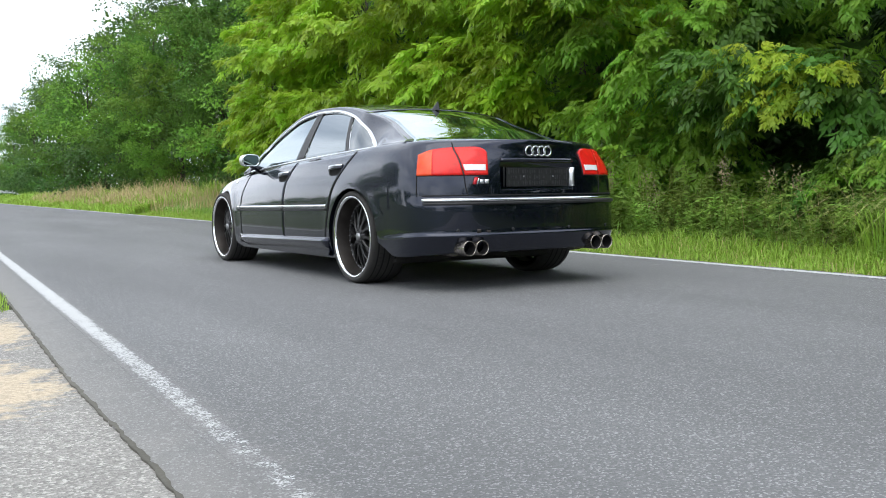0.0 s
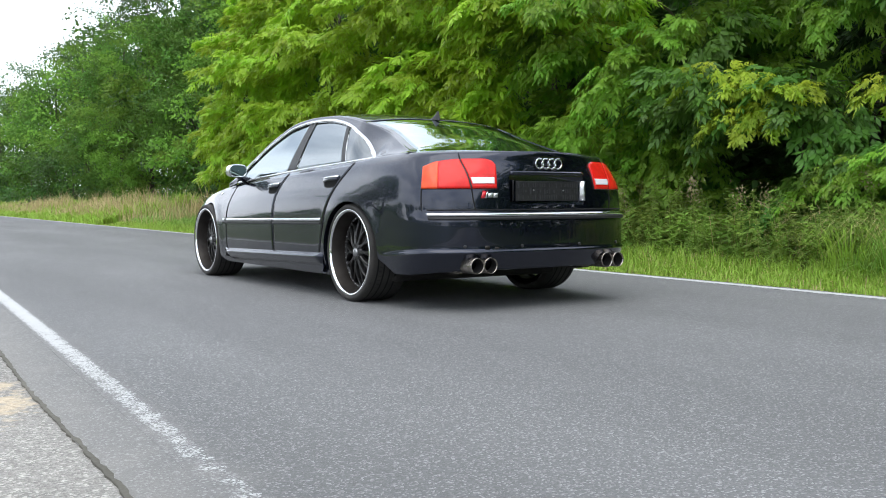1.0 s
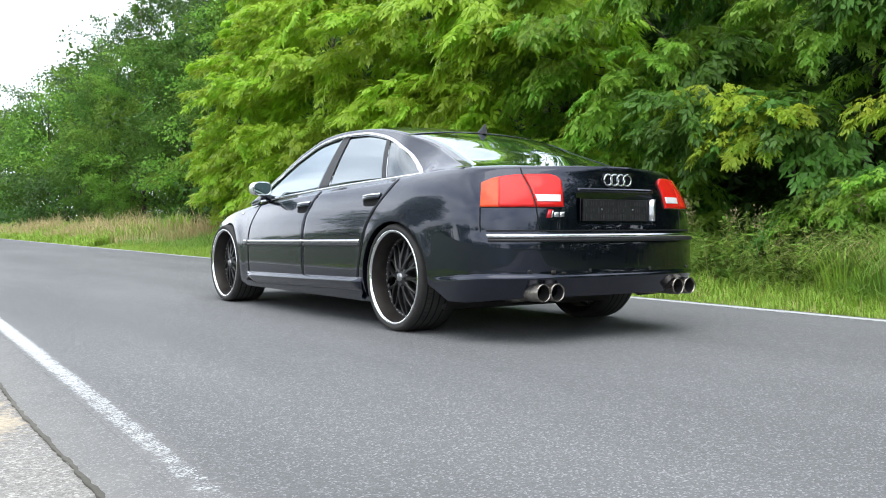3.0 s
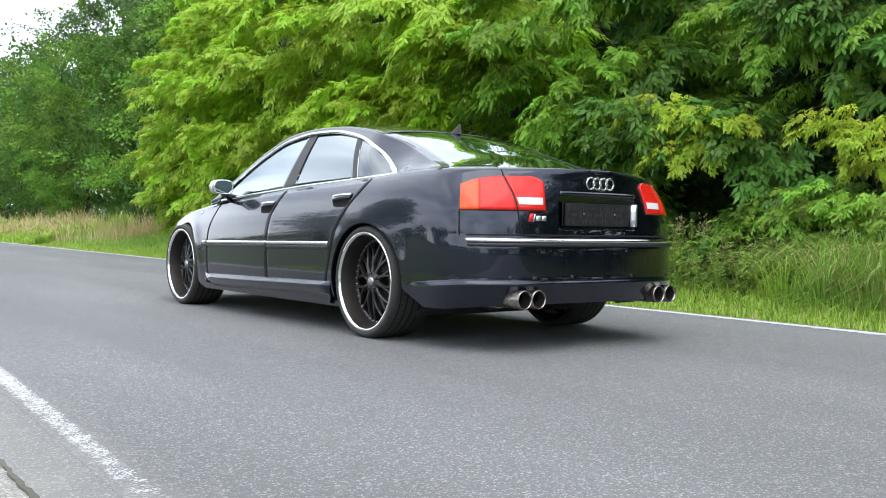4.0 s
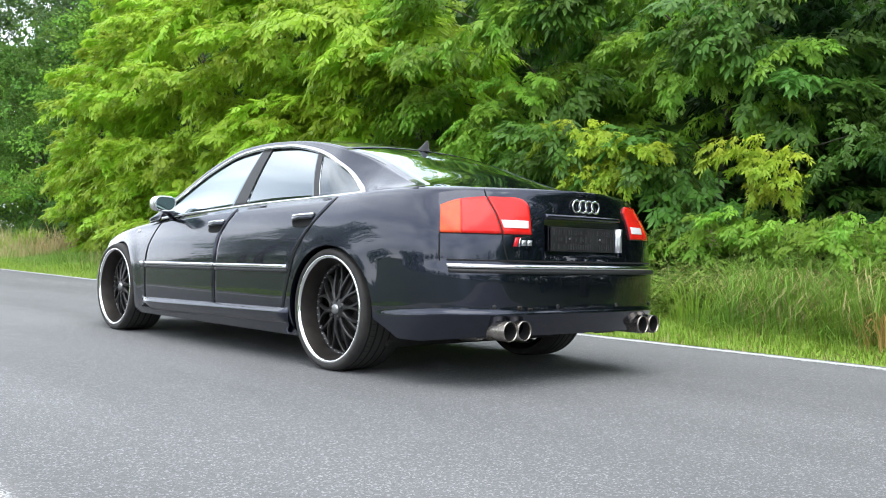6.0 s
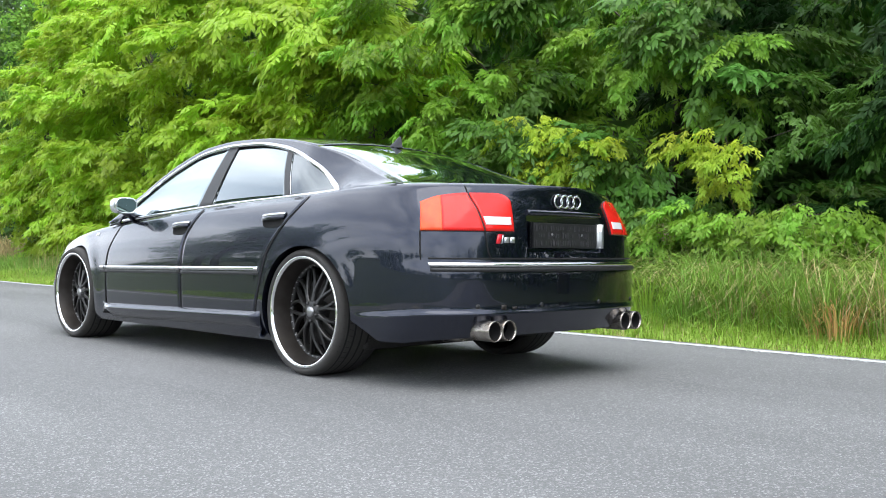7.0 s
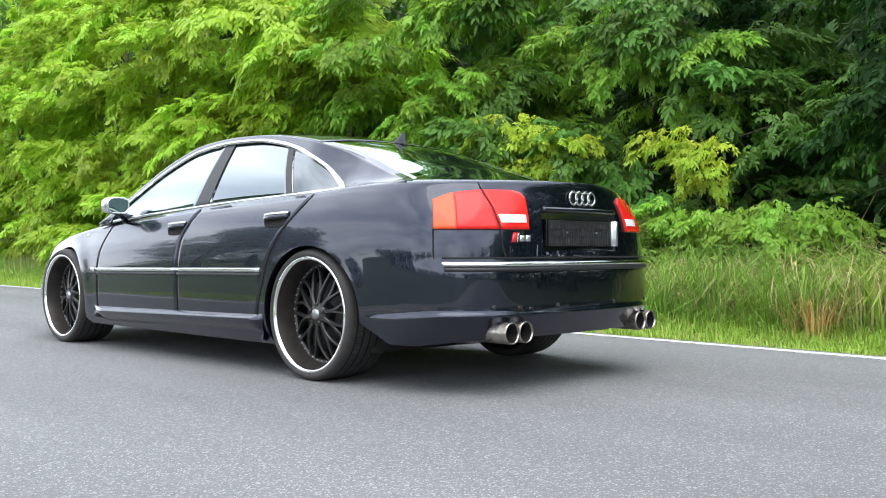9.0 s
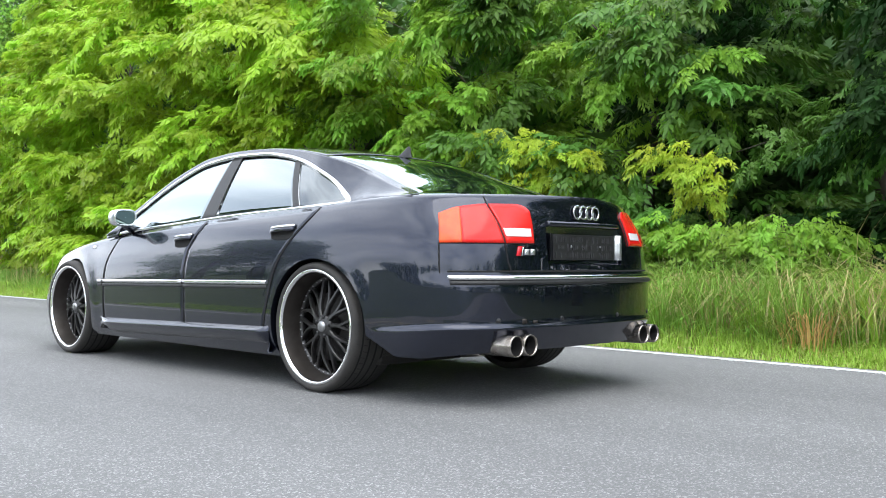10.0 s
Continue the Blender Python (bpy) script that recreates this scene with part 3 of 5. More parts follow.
def build_car():
    car = new("car")
    tagged(car, "glossy black four-door saloon with chrome trim and dark wheels", "car")
    # painted shell
    svals = np.unique(np.concatenate([np.linspace(0, s_of(-0.5), 46), np.linspace(s_of(-0.5), s_of(0.6), 46), np.linspace(s_of(0.6), s_of(2.4), 40), np.linspace(s_of(2.4), s_of(3.5), 46), np.linspace(s_of(3.5), S_END, 24)]))
    half = []
    for s in svals:
        zt = float(top_z(float(_oy(s))))
        yb = float(_oy(s))
        zb = 0.17 if yb > -0.3 else 0.272 - 0.034 * min(max((yb + 1.12) / 0.25, 0), 1) + 0.11 * min(max((yb + 0.66) / 0.24, 0), 1)
        half.append([skin(s, max(z, zb + 0.004 * i)) for i, z in enumerate(zs_list(zt))])
    half = np.array(half)
    # deck, bonnet and cabin floor close the shell above, a floor pan below
    ye = half[:, -1, 1]
    yc = np.where(ye < -0.5, -0.5 + (ye + 0.5) * 0.1, np.where(ye > 3.3, 3.3 + (ye - 3.3) * 0.4, ye))
    deck = []
    for k in (0.04, 0.1, 0.2, 0.35, 0.5, 0.7, 0.85, 1.0):
        x = half[:, -1, 0] * (1 - k)
        y = ye + (yc - ye) * k
        crown = np.where(ye < -0.4, 0.02, np.where(ye > 2.4, 0.05, 0.0))
        z = half[:, -1, 2] + crown * (1 - (1 - k) ** 2)
        deck.append(np.stack([x, y, z], -1))
    deck = np.stack(deck, 1)
    floor = half[:, :1].copy()
    floor[:, :, 0] *= 0.0
    floor[:, :, 1] = np.clip(floor[:, :, 1], -0.9, 3.7)
    sheet = np.concatenate([floor, half, deck], 1)
    bm = bmesh.new()
    for sx in (1, -1):
        bm2 = grid(sheet * np.array([sx, 1, 1]))
        me = bpy.data.meshes.new("tmp")
        bm2.to_mesh(me)
        bm2.free()
        bm.from_mesh(me)
        bpy.data.meshes.remove(me)
    bmesh.ops.remove_doubles(bm, verts=bm.verts[:], dist=0.0006)
    bmesh.ops.dissolve_degenerate(bm, edges=bm.edges[:], dist=0.0004)
    body = part("body", bm, M["paint"], car, "glossy black painted body shell")
    for f in body.data.polygons:
        f.use_smooth = True
    cut(body, *[arch_cutter(yc, sx) for yc in (0.0, WB) for sx in (-1, 1)])
    # recess for the plate
    rec = box((0.66, 0.06, 0.20), (0, -1.165, 0.795), 0.012)
    me = bpy.data.meshes.new("cutter")
    rec.to_mesh(me)
    rec.free()
    cut(body, me)

    lf = [(-1, "left"), (1, "right")]
    for sx, _ in lf:
        # doors
        mid = curve_of([(0.28, 1.285), (0.57, 1.285), (0.80, 1.27), (0.93, 1.19), (1.0, 1.15)])
        rear_edge = curve_of([(0.28, 0.435), (0.35, 0.41), (0.5, 0.365), (0.65, 0.31), (0.83, 0.19), (0.98, 0.05), (1.03, 0.01)])
        front_edge = curve_of([(0.28, 2.40), (0.66, 2.40), (0.87, 2.34), (0.95, 2.30)])
        g = 0.0018
        for nm, a, b, za, zb in (("rear_door", rear_edge, mid, 0.02, 1.285), ("front_door", mid, front_edge, 1.15, 2.35)):
            def z1(u, za=za, zb=zb):
                return float(top_z(za + (zb - za) * u)) - 0.012
            panel(nm, car, sx, lambda z, a=a: s_of(float(a(z)) + g), lambda z, b=b: s_of(float(b(z)) - g), 0.285, z1, M["paint"], out=0.003, label="black painted door")
        # dark joints
        for edge, zz in ((mid, (0.285, 0.955)), (rear_edge, (0.285, 1.0)), (front_edge, (0.285, 0.89))):
            strip_on_skin("shut_line", car, M["gap"], [(s_of(float(edge(z))), z) for z in np.linspace(*zz, 22)], 0.0036, 0.0044, sx=(sx,), thick=0.003)
        # chrome rubbing strip along the doors, in two lengths
        for y0, y1 in ((0.375, 1.279), (1.291, 2.395), (2.408, 2.47)):
            strip_on_skin("door_moulding", car, M["chrome"], [(s_of(y), 0.588 - 0.012 * (y - 0.38)) for y in np.linspace(y0, y1, 24)], 0.0135, 0.016, "chrome moulding strip", (sx,), 0.012)
            strip_on_skin("door_moulding_base", car, M["plastic"], [(s_of(y), 0.562 - 0.012 * (y - 0.38)) for y in np.linspace(y0, y1, 24)], 0.012, 0.009, "", (sx,), 0.008)
        # side skirt with a bevelled upper ledge
        rows = []
        for y in np.linspace(0.36, 2.44, 50):
            e = min((y - 0.36) / 0.05, (2.44 - y) / 0.14, 1)
            x, _, _ = skin(s_of(y), 0.33)
            lift = 0.02 * (1.4 - y) / 1.0 * 0.9
            rows.append([(sx * (x + dx * e), y, z + lift * (z > 0.2) + (0.09 * (1 - e) if z < 0.23 and y > 1 else 0)) for dx, z in ((-0.03, 0.326), (0.010, 0.316), (0.031, 0.297), (0.035, 0.289), (0.031, 0.276), (0.012, 0.242), (-0.025, 0.214), (-0.09, 0.197), (-0.16, 0.185))])
        p = np.array(rows)
        part("side_skirt", plate(p, 0.01, inward(p)), M["paint"], car, "black sill skirt with a bright ledge")
        # handles
        for y0, y1, z in ((0.185, 0.40, 0.875), (1.27, 1.47, 0.842)):
            s0, s1 = s_of(y0), s_of(y1)
            rows = []
            for i in range(15):
                u = i / 14
                hh = 0.042 * math.sqrt(max(1 - (2 * u - 1) ** 4, 0.02))
                rows.append([skin(s0 + (s1 - s0) * u, z - 0.006 + hh * v, 0.0015 + 0.003) for v in np.linspace(-1, 0.55, 7)])
            p = np.array(both(rows, sx))
            cup = part("door_handle", plate(p, 0.004, inward(p)), M["gap"], car, "dark recessed handle cup with chrome grip")
            rows = []
            for i in range(17):
                u = i / 16
                o = 0.006 + 0.032 * math.sin(math.pi * u) ** 0.4
                zz = z + 0.024 - 0.010 * u
                rows.append([skin(s0 + (s1 - s0) * u, zz + dz, o + do) for dz, do in ((-0.022, -0.006), (-0.016, 0.004), (0, 0.006), (0.010, 0.0), (0.012, -0.01))])
            p = np.array(both(rows, sx))
            part("grip", plate(p, 0.008, inward(p)), M["paint"], cup)
            rows = []
            for i in range(17):
                u = i / 16
                o = 0.008 + 0.032 * math.sin(math.pi * u) ** 0.4
                zz = z + 0.036 - 0.010 * u
                rows.append([skin(s0 + (s1 - s0) * u, zz + dz, o + do) for dz, do in ((-0.009, 0.004), (-0.004, 0.008), (0.004, 0.006), (0.007, -0.012))])
            p = np.array(both(rows, sx))
            part("grip_trim", plate(p, 0.006, inward(p)), M["chrome"], cup, "chrome grip trim")
        # cabin side above the belt: rails and pillars around the window opening
        yv = np.unique(np.concatenate([np.linspace(-0.655, -0.14, 16), np.linspace(-0.14, 0.2, 40), np.linspace(0.2, 2.2, 60), np.linspace(2.2, 2.53, 14)]))
        rows = []
        for y in yv:
            zl = max(belt_z(y) - 0.012, float(chrome_z(y)) if -0.13 <= y <= 2.36 else 0)
            zr = float(rail_z(y))
            zl = min(zl, zr - 0.003)
            rows.append([(sx * house_x(y, z), y, z) for z in np.linspace(zl, zr, 9)])
        p = np.array(rows)
        part("roof_rail", plate(p, 0.012, inward(p)), M["paint"], car, "black painted roof rail and rear pillar")
        # window panes between belt and rail
        def pane_between(name, y_lo, y_hi, label, mat, out):
            """y_lo, y_hi: (position at the belt, position at the top) of the pane's ends."""
            rr = []
            for u in np.linspace(0, 1, 26):
                col = []
                for v in np.linspace(0, 1, 10):
                    a = y_lo[0] + (y_lo[1] - y_lo[0]) * v
                    b = y_hi[0] + (y_hi[1] - y_hi[0]) * v
                    y = a + (b - a) * u
                    z0, z1 = belt_z(y) - 0.006, max(float(chrome_z(y)) + 0.004, belt_z(y))
                    z = z0 + (z1 - z0) * v
                    col.append((sx * (house_x(y, z) - 0.012 + out), y, z))
                rr.append(col)
            p = np.array(rr)
            part(name, plate(p, 0.004, inward(p)), mat, car, label)
        pane_between("quarter_window", (-0.105, -0.105), (0.30, 0.47), "dark tinted quarter window", M["glass_quarter"], 0)
        pane_between("rear_door_window", (0.345, 0.52), (1.17, 1.13), "dark tinted door window", M["glass"], 0)
        pane_between("front_door_window", (1.32, 1.23), (2.33, 2.33), "clear door window mirroring the sky", M["glass_front"], 0)
        pane_between("window_divider", (0.295, 0.465), (0.35, 0.525), "black window divider", M["plastic"], 0.006)
        pane_between("centre_pillar", (1.165, 1.125), (1.325, 1.235), "glossy black centre pillar trim", M["plastic"], 0.006)
        # chrome surround
        loop = [(y, float(chrome_z(y))) for y in np.concatenate([np.linspace(-0.13, 0.1, 14), np.linspace(0.13, 2.3, 50)])]
        base = [(y, belt_z(y) + 0.004) for y in np.linspace(2.33, -0.12, 50)]
        for nm, path, hw in (("window_chrome", loop, 0.0115), ("belt_chrome", base, 0.0095)):
            rows = []
            for i, (y, z) in enumerate(path):
                y0, z0 = path[max(i - 1, 0)]
                y1, z1 = path[min(i + 1, len(path) - 1)]
                n = math.hypot(y1 - y0, z1 - z0)
                ny, nz = -(z1 - z0) / n * hw, (y1 - y0) / n * hw
                rows.append([(sx * (house_x(y + ny * q, z + nz * q) + o), y + ny * q, z + nz * q) for q, o in ((-1, -0.004), (-0.75, 0.007), (0, 0.009), (0.75, 0.007), (1, -0.004))])
            p = np.array(rows)
            part(nm, plate(p, 0.006, inward(p)), M["chrome"], car, "chrome window surround")
        # mirror
        shell = bmesh.new()
        bmesh.ops.create_uvsphere(shell, u_segments=28, v_segments=16, radius=1)
        for v in shell.verts:
            x, y, z = v.co
            y = y * (0.05 if y > 0 else 0.02)
            sgn = lambda a: math.copysign(abs(a) ** 0.7, a)
            v.co = (sx * (0.945 + 0.092 * sgn(x)), 2.12 + y, 1.008 + 0.058 * sgn(z))
        for f in shell.faces:
            f.smooth = True
        mir = part("door_mirror", shell, M["satin"], car, "silver door mirror housing")
        rows = [[(sx * (0.945 + 0.082 * r * math.copysign(abs(math.cos(a)) ** 0.65, math.cos(a))), 2.058 - 0.022 * r * math.copysign(abs(math.cos(a)) ** 0.65, math.cos(a)) - 0.008 * r * math.copysign(abs(math.sin(a)) ** 0.65, math.sin(a)), 1.008 + 0.049 * r * math.copysign(abs(math.sin(a)) ** 0.65, math.sin(a)))
                 for a in np.linspace(0, 2 * math.pi, 33)[:-1]] for r in (0.02, 0.5, 0.95, 1.0)]
        part("mirror_glass", grid(rows, closed_v=True), M["mirror"], mir, "mirror glass")
        rows = []
        for a in np.linspace(0, 2 * math.pi, 41)[:-1]:
            cx, cz = math.copysign(abs(math.cos(a)) ** 0.65, math.cos(a)), math.copysign(abs(math.sin(a)) ** 0.65, math.sin(a))
            rows.append([(sx * (0.945 + (0.087 + 0.006 * math.cos(b)) * cx), 2.064 - 0.022 * cx - 0.008 * cz - 0.010 * math.sin(b), 1.008 + (0.053 + 0.006 * math.cos(b)) * cz) for b in np.linspace(0, 2 * math.pi, 9)[:-1]])
        part("mirror_rim", grid(rows, closed_u=True, closed_v=True), M["chrome"], mir)
        part("mirror_arm", tube([(sx * 0.83, 2.17, 0.93), (sx * 0.87, 2.15, 0.945), (sx * 0.92, 2.13, 0.965)], [0.035, 0.028, 0.026], 10), M["paint"], mir)

    # roof, screens
    def top_patch(name, y0, y1, q, mat, label, out=0.0, inner=0.0):
        for a, b in ([(-q, q)] if not inner else [(-q, -inner), (inner, q)]):
            p = np.array([[roof_pt(y, t, out) for t in np.linspace(a, b, 28)] for y in np.linspace(y0, y1, 40)])
            part(name, plate(p, 0.012, inward(p)), mat, car, label)
    top_patch("roof", 0.235, 1.66, 1.0, M["paint"], "black painted roof panel")
    top_patch("screen_frame", -0.65, 0.235, 1.0, M["paint"], "black painted rear pillar", inner=0.935)
    top_patch("screen_frame", 1.66, 2.53, 1.0, M["paint"], "black painted windscreen pillar", inner=0.90)
    top_patch("rear_window", -0.65, 0.23, 0.933, M["glass_rear"], "sloping dark tinted rear window", out=-0.003)
    top_patch("windscreen", 1.665, 2.53, 0.898, M["glass"], "tinted windscreen", out=-0.003)
    # roof aerial
    zb = roof_pt(0.25, 0)[2] - 0.008
    rows = []
    for h, y0, y1 in ((0, 0.17, 0.34), (0.02, 0.178, 0.29), (0.045, 0.184, 0.245), (0.062, 0.188, 0.222), (0.07, 0.192, 0.205)):
        w = 0.017 * (1 - h / 0.085)
        ym, yr = (y0 + y1) / 2, (y1 - y0) / 2
        rows.append([(w * math.sin(a), ym - yr * math.cos(a), zb + h) for a in np.linspace(0, 2 * math.pi, 17)[:-1]])
    fin = grid(rows, closed_v=True)
    fin.verts.ensure_lookup_table()
    fin.faces.new(fin.verts[-16:])
    part("roof_aerial", fin, M["plastic"], car, "small dark fin aerial")

    # bumper seam, chrome strip and rear ledge
    z_c = 0.628
    path = [(s, z_c) for s in np.linspace(-0.0, s_of(-0.96), 60)]
    for nm, dz, hw, o, mt, lab in (("bumper_chrome", 0.006, 0.013, 0.02, M["chrome"], "chrome strip along the bumper"), ("bumper_strip", -0.019, 0.013, 0.012, M["plastic"], "black rubbing strip")):
        strip_on_skin(nm, car, mt, [(s, z + dz) for s, z in path], hw, o, lab, (-1, 1), 0.012)
    strip_on_skin("bumper_joint", car, M["gap"], [(s, 0.662) for s in np.linspace(0.0, s_of(-0.96), 50)], 0.005, 0.0022, "", (-1, 1), 0.003)
    strip_on_skin("bumper_joint", car, M["gap"], [(s_of(-0.925), z) for z in np.linspace(0.655, 0.80, 20)], 0.003, 0.0022, "", (-1, 1), 0.003)
    # boot lid joint
    lid = curve_of([(0.66, 0.575), (0.70, 0.59), (0.8, 0.605), (0.9, 0.635), (1.0, 0.68), (1.05, 0.70)])

    def s_at_x(x):
        ss = np.linspace(0, s_of(-0.6), 400)
        return float(np.interp(x, _ox(ss), ss))
    strip_on_skin("boot_joint", car, M["gap"], [(s_at_x(float(lid(z))), z) for z in np.linspace(0.665, 1.034, 30)], 0.0045, 0.0026, "", (-1, 1), 0.003)
    # lamps
    for sx, _ in lf:
        s_in, s_lid, s_mid, s_out = s_at_x(0.428), s_at_x(0.64), s_at_x(0.80), s_of(-0.925)
        ltop = curve_of([(s_in, 0.955), (s_in + 0.03, 0.985), (s_in + 0.08, 0.997), (s_lid, 0.995), (s_mid, 0.98), (s_out, 0.945)])

        def lamp_piece(name, a, b, z0, z1, mat, out, label, parent=car, nu=16):
            rows = []
            for i in range(nu + 1):
                s = a(0) + (b(0) - a(0)) * i / nu
                t1 = float(ltop(s)) if z1 is None else z1
                row = []
                for v in np.linspace(0, 1, 12):
                    z = z0 + (t1 - z0) * v
                    ss = a(z) + (b(z) - a(z)) * i / nu
                    row.append(skin(ss, z, out))
                rows.append(row)
            p = np.array(both(rows, sx))
            return part(name, plate(p, 0.02, inward(p)), mat, parent, label)
        slant = lambda z: s_at_x(float(lid(max(z, 0.7)))) if z else s_lid
        inner = lambda z: s_in - 0.0 + (0.03 * max(z - 0.80, 0) if z else 0)
        lamp_piece("tail_lamp_base", inner, lambda z: s_out, 0.797, None, M["plastic"], 0.003, "dark lamp seat")
        lens = lamp_piece("tail_lamp", lambda z: inner(z) + 0.005, lambda z: slant(z) - 0.006, 0.802, None, M["lamp_red"], 0.011, "red rear lamp with a white reversing strip")
        lamp_piece("reversing_lens", lambda z: inner(z) + 0.022, lambda z: slant(z) - 0.014, 0.834, 0.874, M["lamp_white"], 0.0145, "white reversing lens", lens)
        lens2 = lamp_piece("tail_lamp", lambda z: slant(z) + 0.006, lambda z: s_mid, 0.802, None, M["lamp_red"], 0.011, "red rear lamp wrapping the corner")
        lamp_piece("indicator_lens", lambda z: s_mid, lambda z: s_out - 0.004, 0.802, None, M["lamp_amber"], 0.011, "orange-red indicator lens", lens2)
    # plate holder
    hold = part("plate_holder", box((0.545, 0.012, 0.132), (0, -1.142, 0.785), 0.003), M["plastic"], car, "empty black number plate holder with ribs")
    rnd = random.Random(5)
    for i in range(26):
        x = -0.255 + 0.51 * i / 25
        for k in range(3):
            h = rnd.choice((0.018, 0.026, 0.034))
            if rnd.random() < 0.75:
                part("rib", box((rnd.choice((0.004, 0.008, 0.012)), 0.006, h), (x, -1.150, 0.745 + 0.04 * k), 0), M["rib"], hold)
    for x in (-0.13, 0.13):
        part("screw", lathe([(0.001, 0), (0.006, 0), (0.006, 0.004), (0.001, 0.004)], 10), M["cap"], hold, "", pose(x, -1.153, 0.79, 0, 0, -90))
    # bright sides of the plate recess
    for k in (-1, 1):
        p = np.array([[(k * (0.286 + 0.03 * u), -1.142 - 0.026 * u, 0.72 + 0.135 * v) for v in np.linspace(0, 1, 4)] for u in np.linspace(0, 1, 4)])
        part("recess_side", plate(p, 0.004, np.array([0, 1.0, 0])), M["satin"] if k > 0 else M["plastic"], car)
    strip_on_skin("boot_grip", car, M["paint"], [(s, 0.905) for s in np.linspace(0, s_at_x(0.33), 20)], 0.014, 0.016, "grip strip above the plate", (-1, 1), 0.012)
    # badge: a row of four chrome rings, and a small badge of a red slanted bar with two chrome bars
    yb = skin(0.05, 0.965)[1] - 0.008
    for i in range(4):
        rows = []
        for a in np.linspace(0, 2 * math.pi, 37)[:-1]:
            rows.append([(-0.0795 + 0.053 * i + (0.033 + 0.0065 * math.cos(b)) * math.cos(a), yb - 0.004 * math.sin(b), 0.968 + (0.033 + 0.0065 * math.cos(b)) * math.sin(a)) for b in np.linspace(0, 2 * math.pi, 9)[:-1]])
        part("badge_ring", grid(rows, closed_u=True, closed_v=True), M["chrome"], car, "chrome badge ring")
    def badge_bar(x0, x1, z0, z1, lean, mat):
        a, b = s_at_x(-x0), s_at_x(-x1)
        p = np.array(both([[skin(a + (b - a) * u - lean * v, z0 + (z1 - z0) * v, 0.006) for v in np.linspace(0, 1, 3)] for u in np.linspace(0, 1, 4)], -1))
        part("model_badge", plate(p, 0.005, inward(p)), mat, car, "small badge bar")
    badge_bar(-0.545, -0.52, 0.738, 0.786, 0.014, M["badge_red"])
    badge_bar(-0.516, -0.508, 0.738, 0.786, 0.014, M["chrome"])
    badge_bar(-0.495, -0.465, 0.743, 0.772, 0.004, M["satin"])
    badge_bar(-0.458, -0.428, 0.743, 0.772, 0.004, M["satin"])
    # underside, exhaust
    part("underbody", box((1.5, 4.0, 0.1), (0, 1.65, 0.20), 0.03), M["under"], car, "dark underbody")
    sil = part("silencer", box((1.1, 0.30, 0.11), (0, -0.75, 0.30), 0.04), M["under"], car, "dark rear silencer")
    for sx in (-1, 1):
        for dx in (0.0, 0.105):
            x = sx * 0.0 + (-0.62 + dx if sx < 0 else 0.50 + dx)
            tip = part("exhaust_tip", lathe([(0.036, 0.30), (0.050, 0.26), (0.053, 0.20), (0.053, 0.01), (0.051, 0.0), (0.047, 0.002), (0.046, 0.02), (0.044, 0.2), (0.001, 0.205)], 40), M["steel"], car,
                       "round steel exhaust tip", pose(x, -1.20, 0.305, 0, 0, 90))
            part("soot_lining", lathe([(0.0455, 0.012), (0.0435, 0.19), (0.001, 0.195)], 32), M["soot"], tip, "sooty inside of the tip")
        part("exhaust_pipe", tube([(-0.57 if sx < 0 else 0.55, -0.93, 0.285), (-0.57 if sx < 0 else 0.55, -0.80, 0.27)], 0.05, 12), M["steel"], car)
    # bare marks above the rear ledge, parking sensors
    for k, s in enumerate((s_at_x(0.50), s_at_x(0.43))):
        p = np.array(both([[skin(s + 0.03 * u, 0.407 + (0.014 if k else 0.024) * v, 0.002) for v in np.linspace(0, 1, 3)] for u in np.linspace(0, 1, 4)], -1))
        part("scuff", plate(p, 0.003, inward(p)), M["barrel"], car, "scraped bare mark on the bumper")
    for sx in (-1, 1):
        for x in (0.25, 0.66):
            q = skin(s_at_x(x), 0.425, 0.002)
            q2 = skin(s_at_x(x) + 0.01, 0.425, 0.002)
            ang = math.degrees(math.atan2(q2[1] - q[1], q2[0] - q[0]))
            part("parking_sensor", lathe([(0.001, -0.003), (0.010, -0.003), (0.012, 0.0), (0.012, 0.01)], 18), M["plastic"], car, "", pose(sx * q[0], q[1], q[2], 0, 0, 90 + sx * ang))
        sb = s_of(2.68)
        for k in range(2):
            p = np.array(both([[skin(sb + 0.03 * k + 0.02 * u, 0.80 + 0.022 * v, 0.004) for v in np.linspace(0, 1, 3)] for u in np.linspace(0, 1, 3)], sx))
            part("wing_badge", plate(p, 0.004, inward(p)), M["chrome"], car, "small chrome badge bar")
    return car


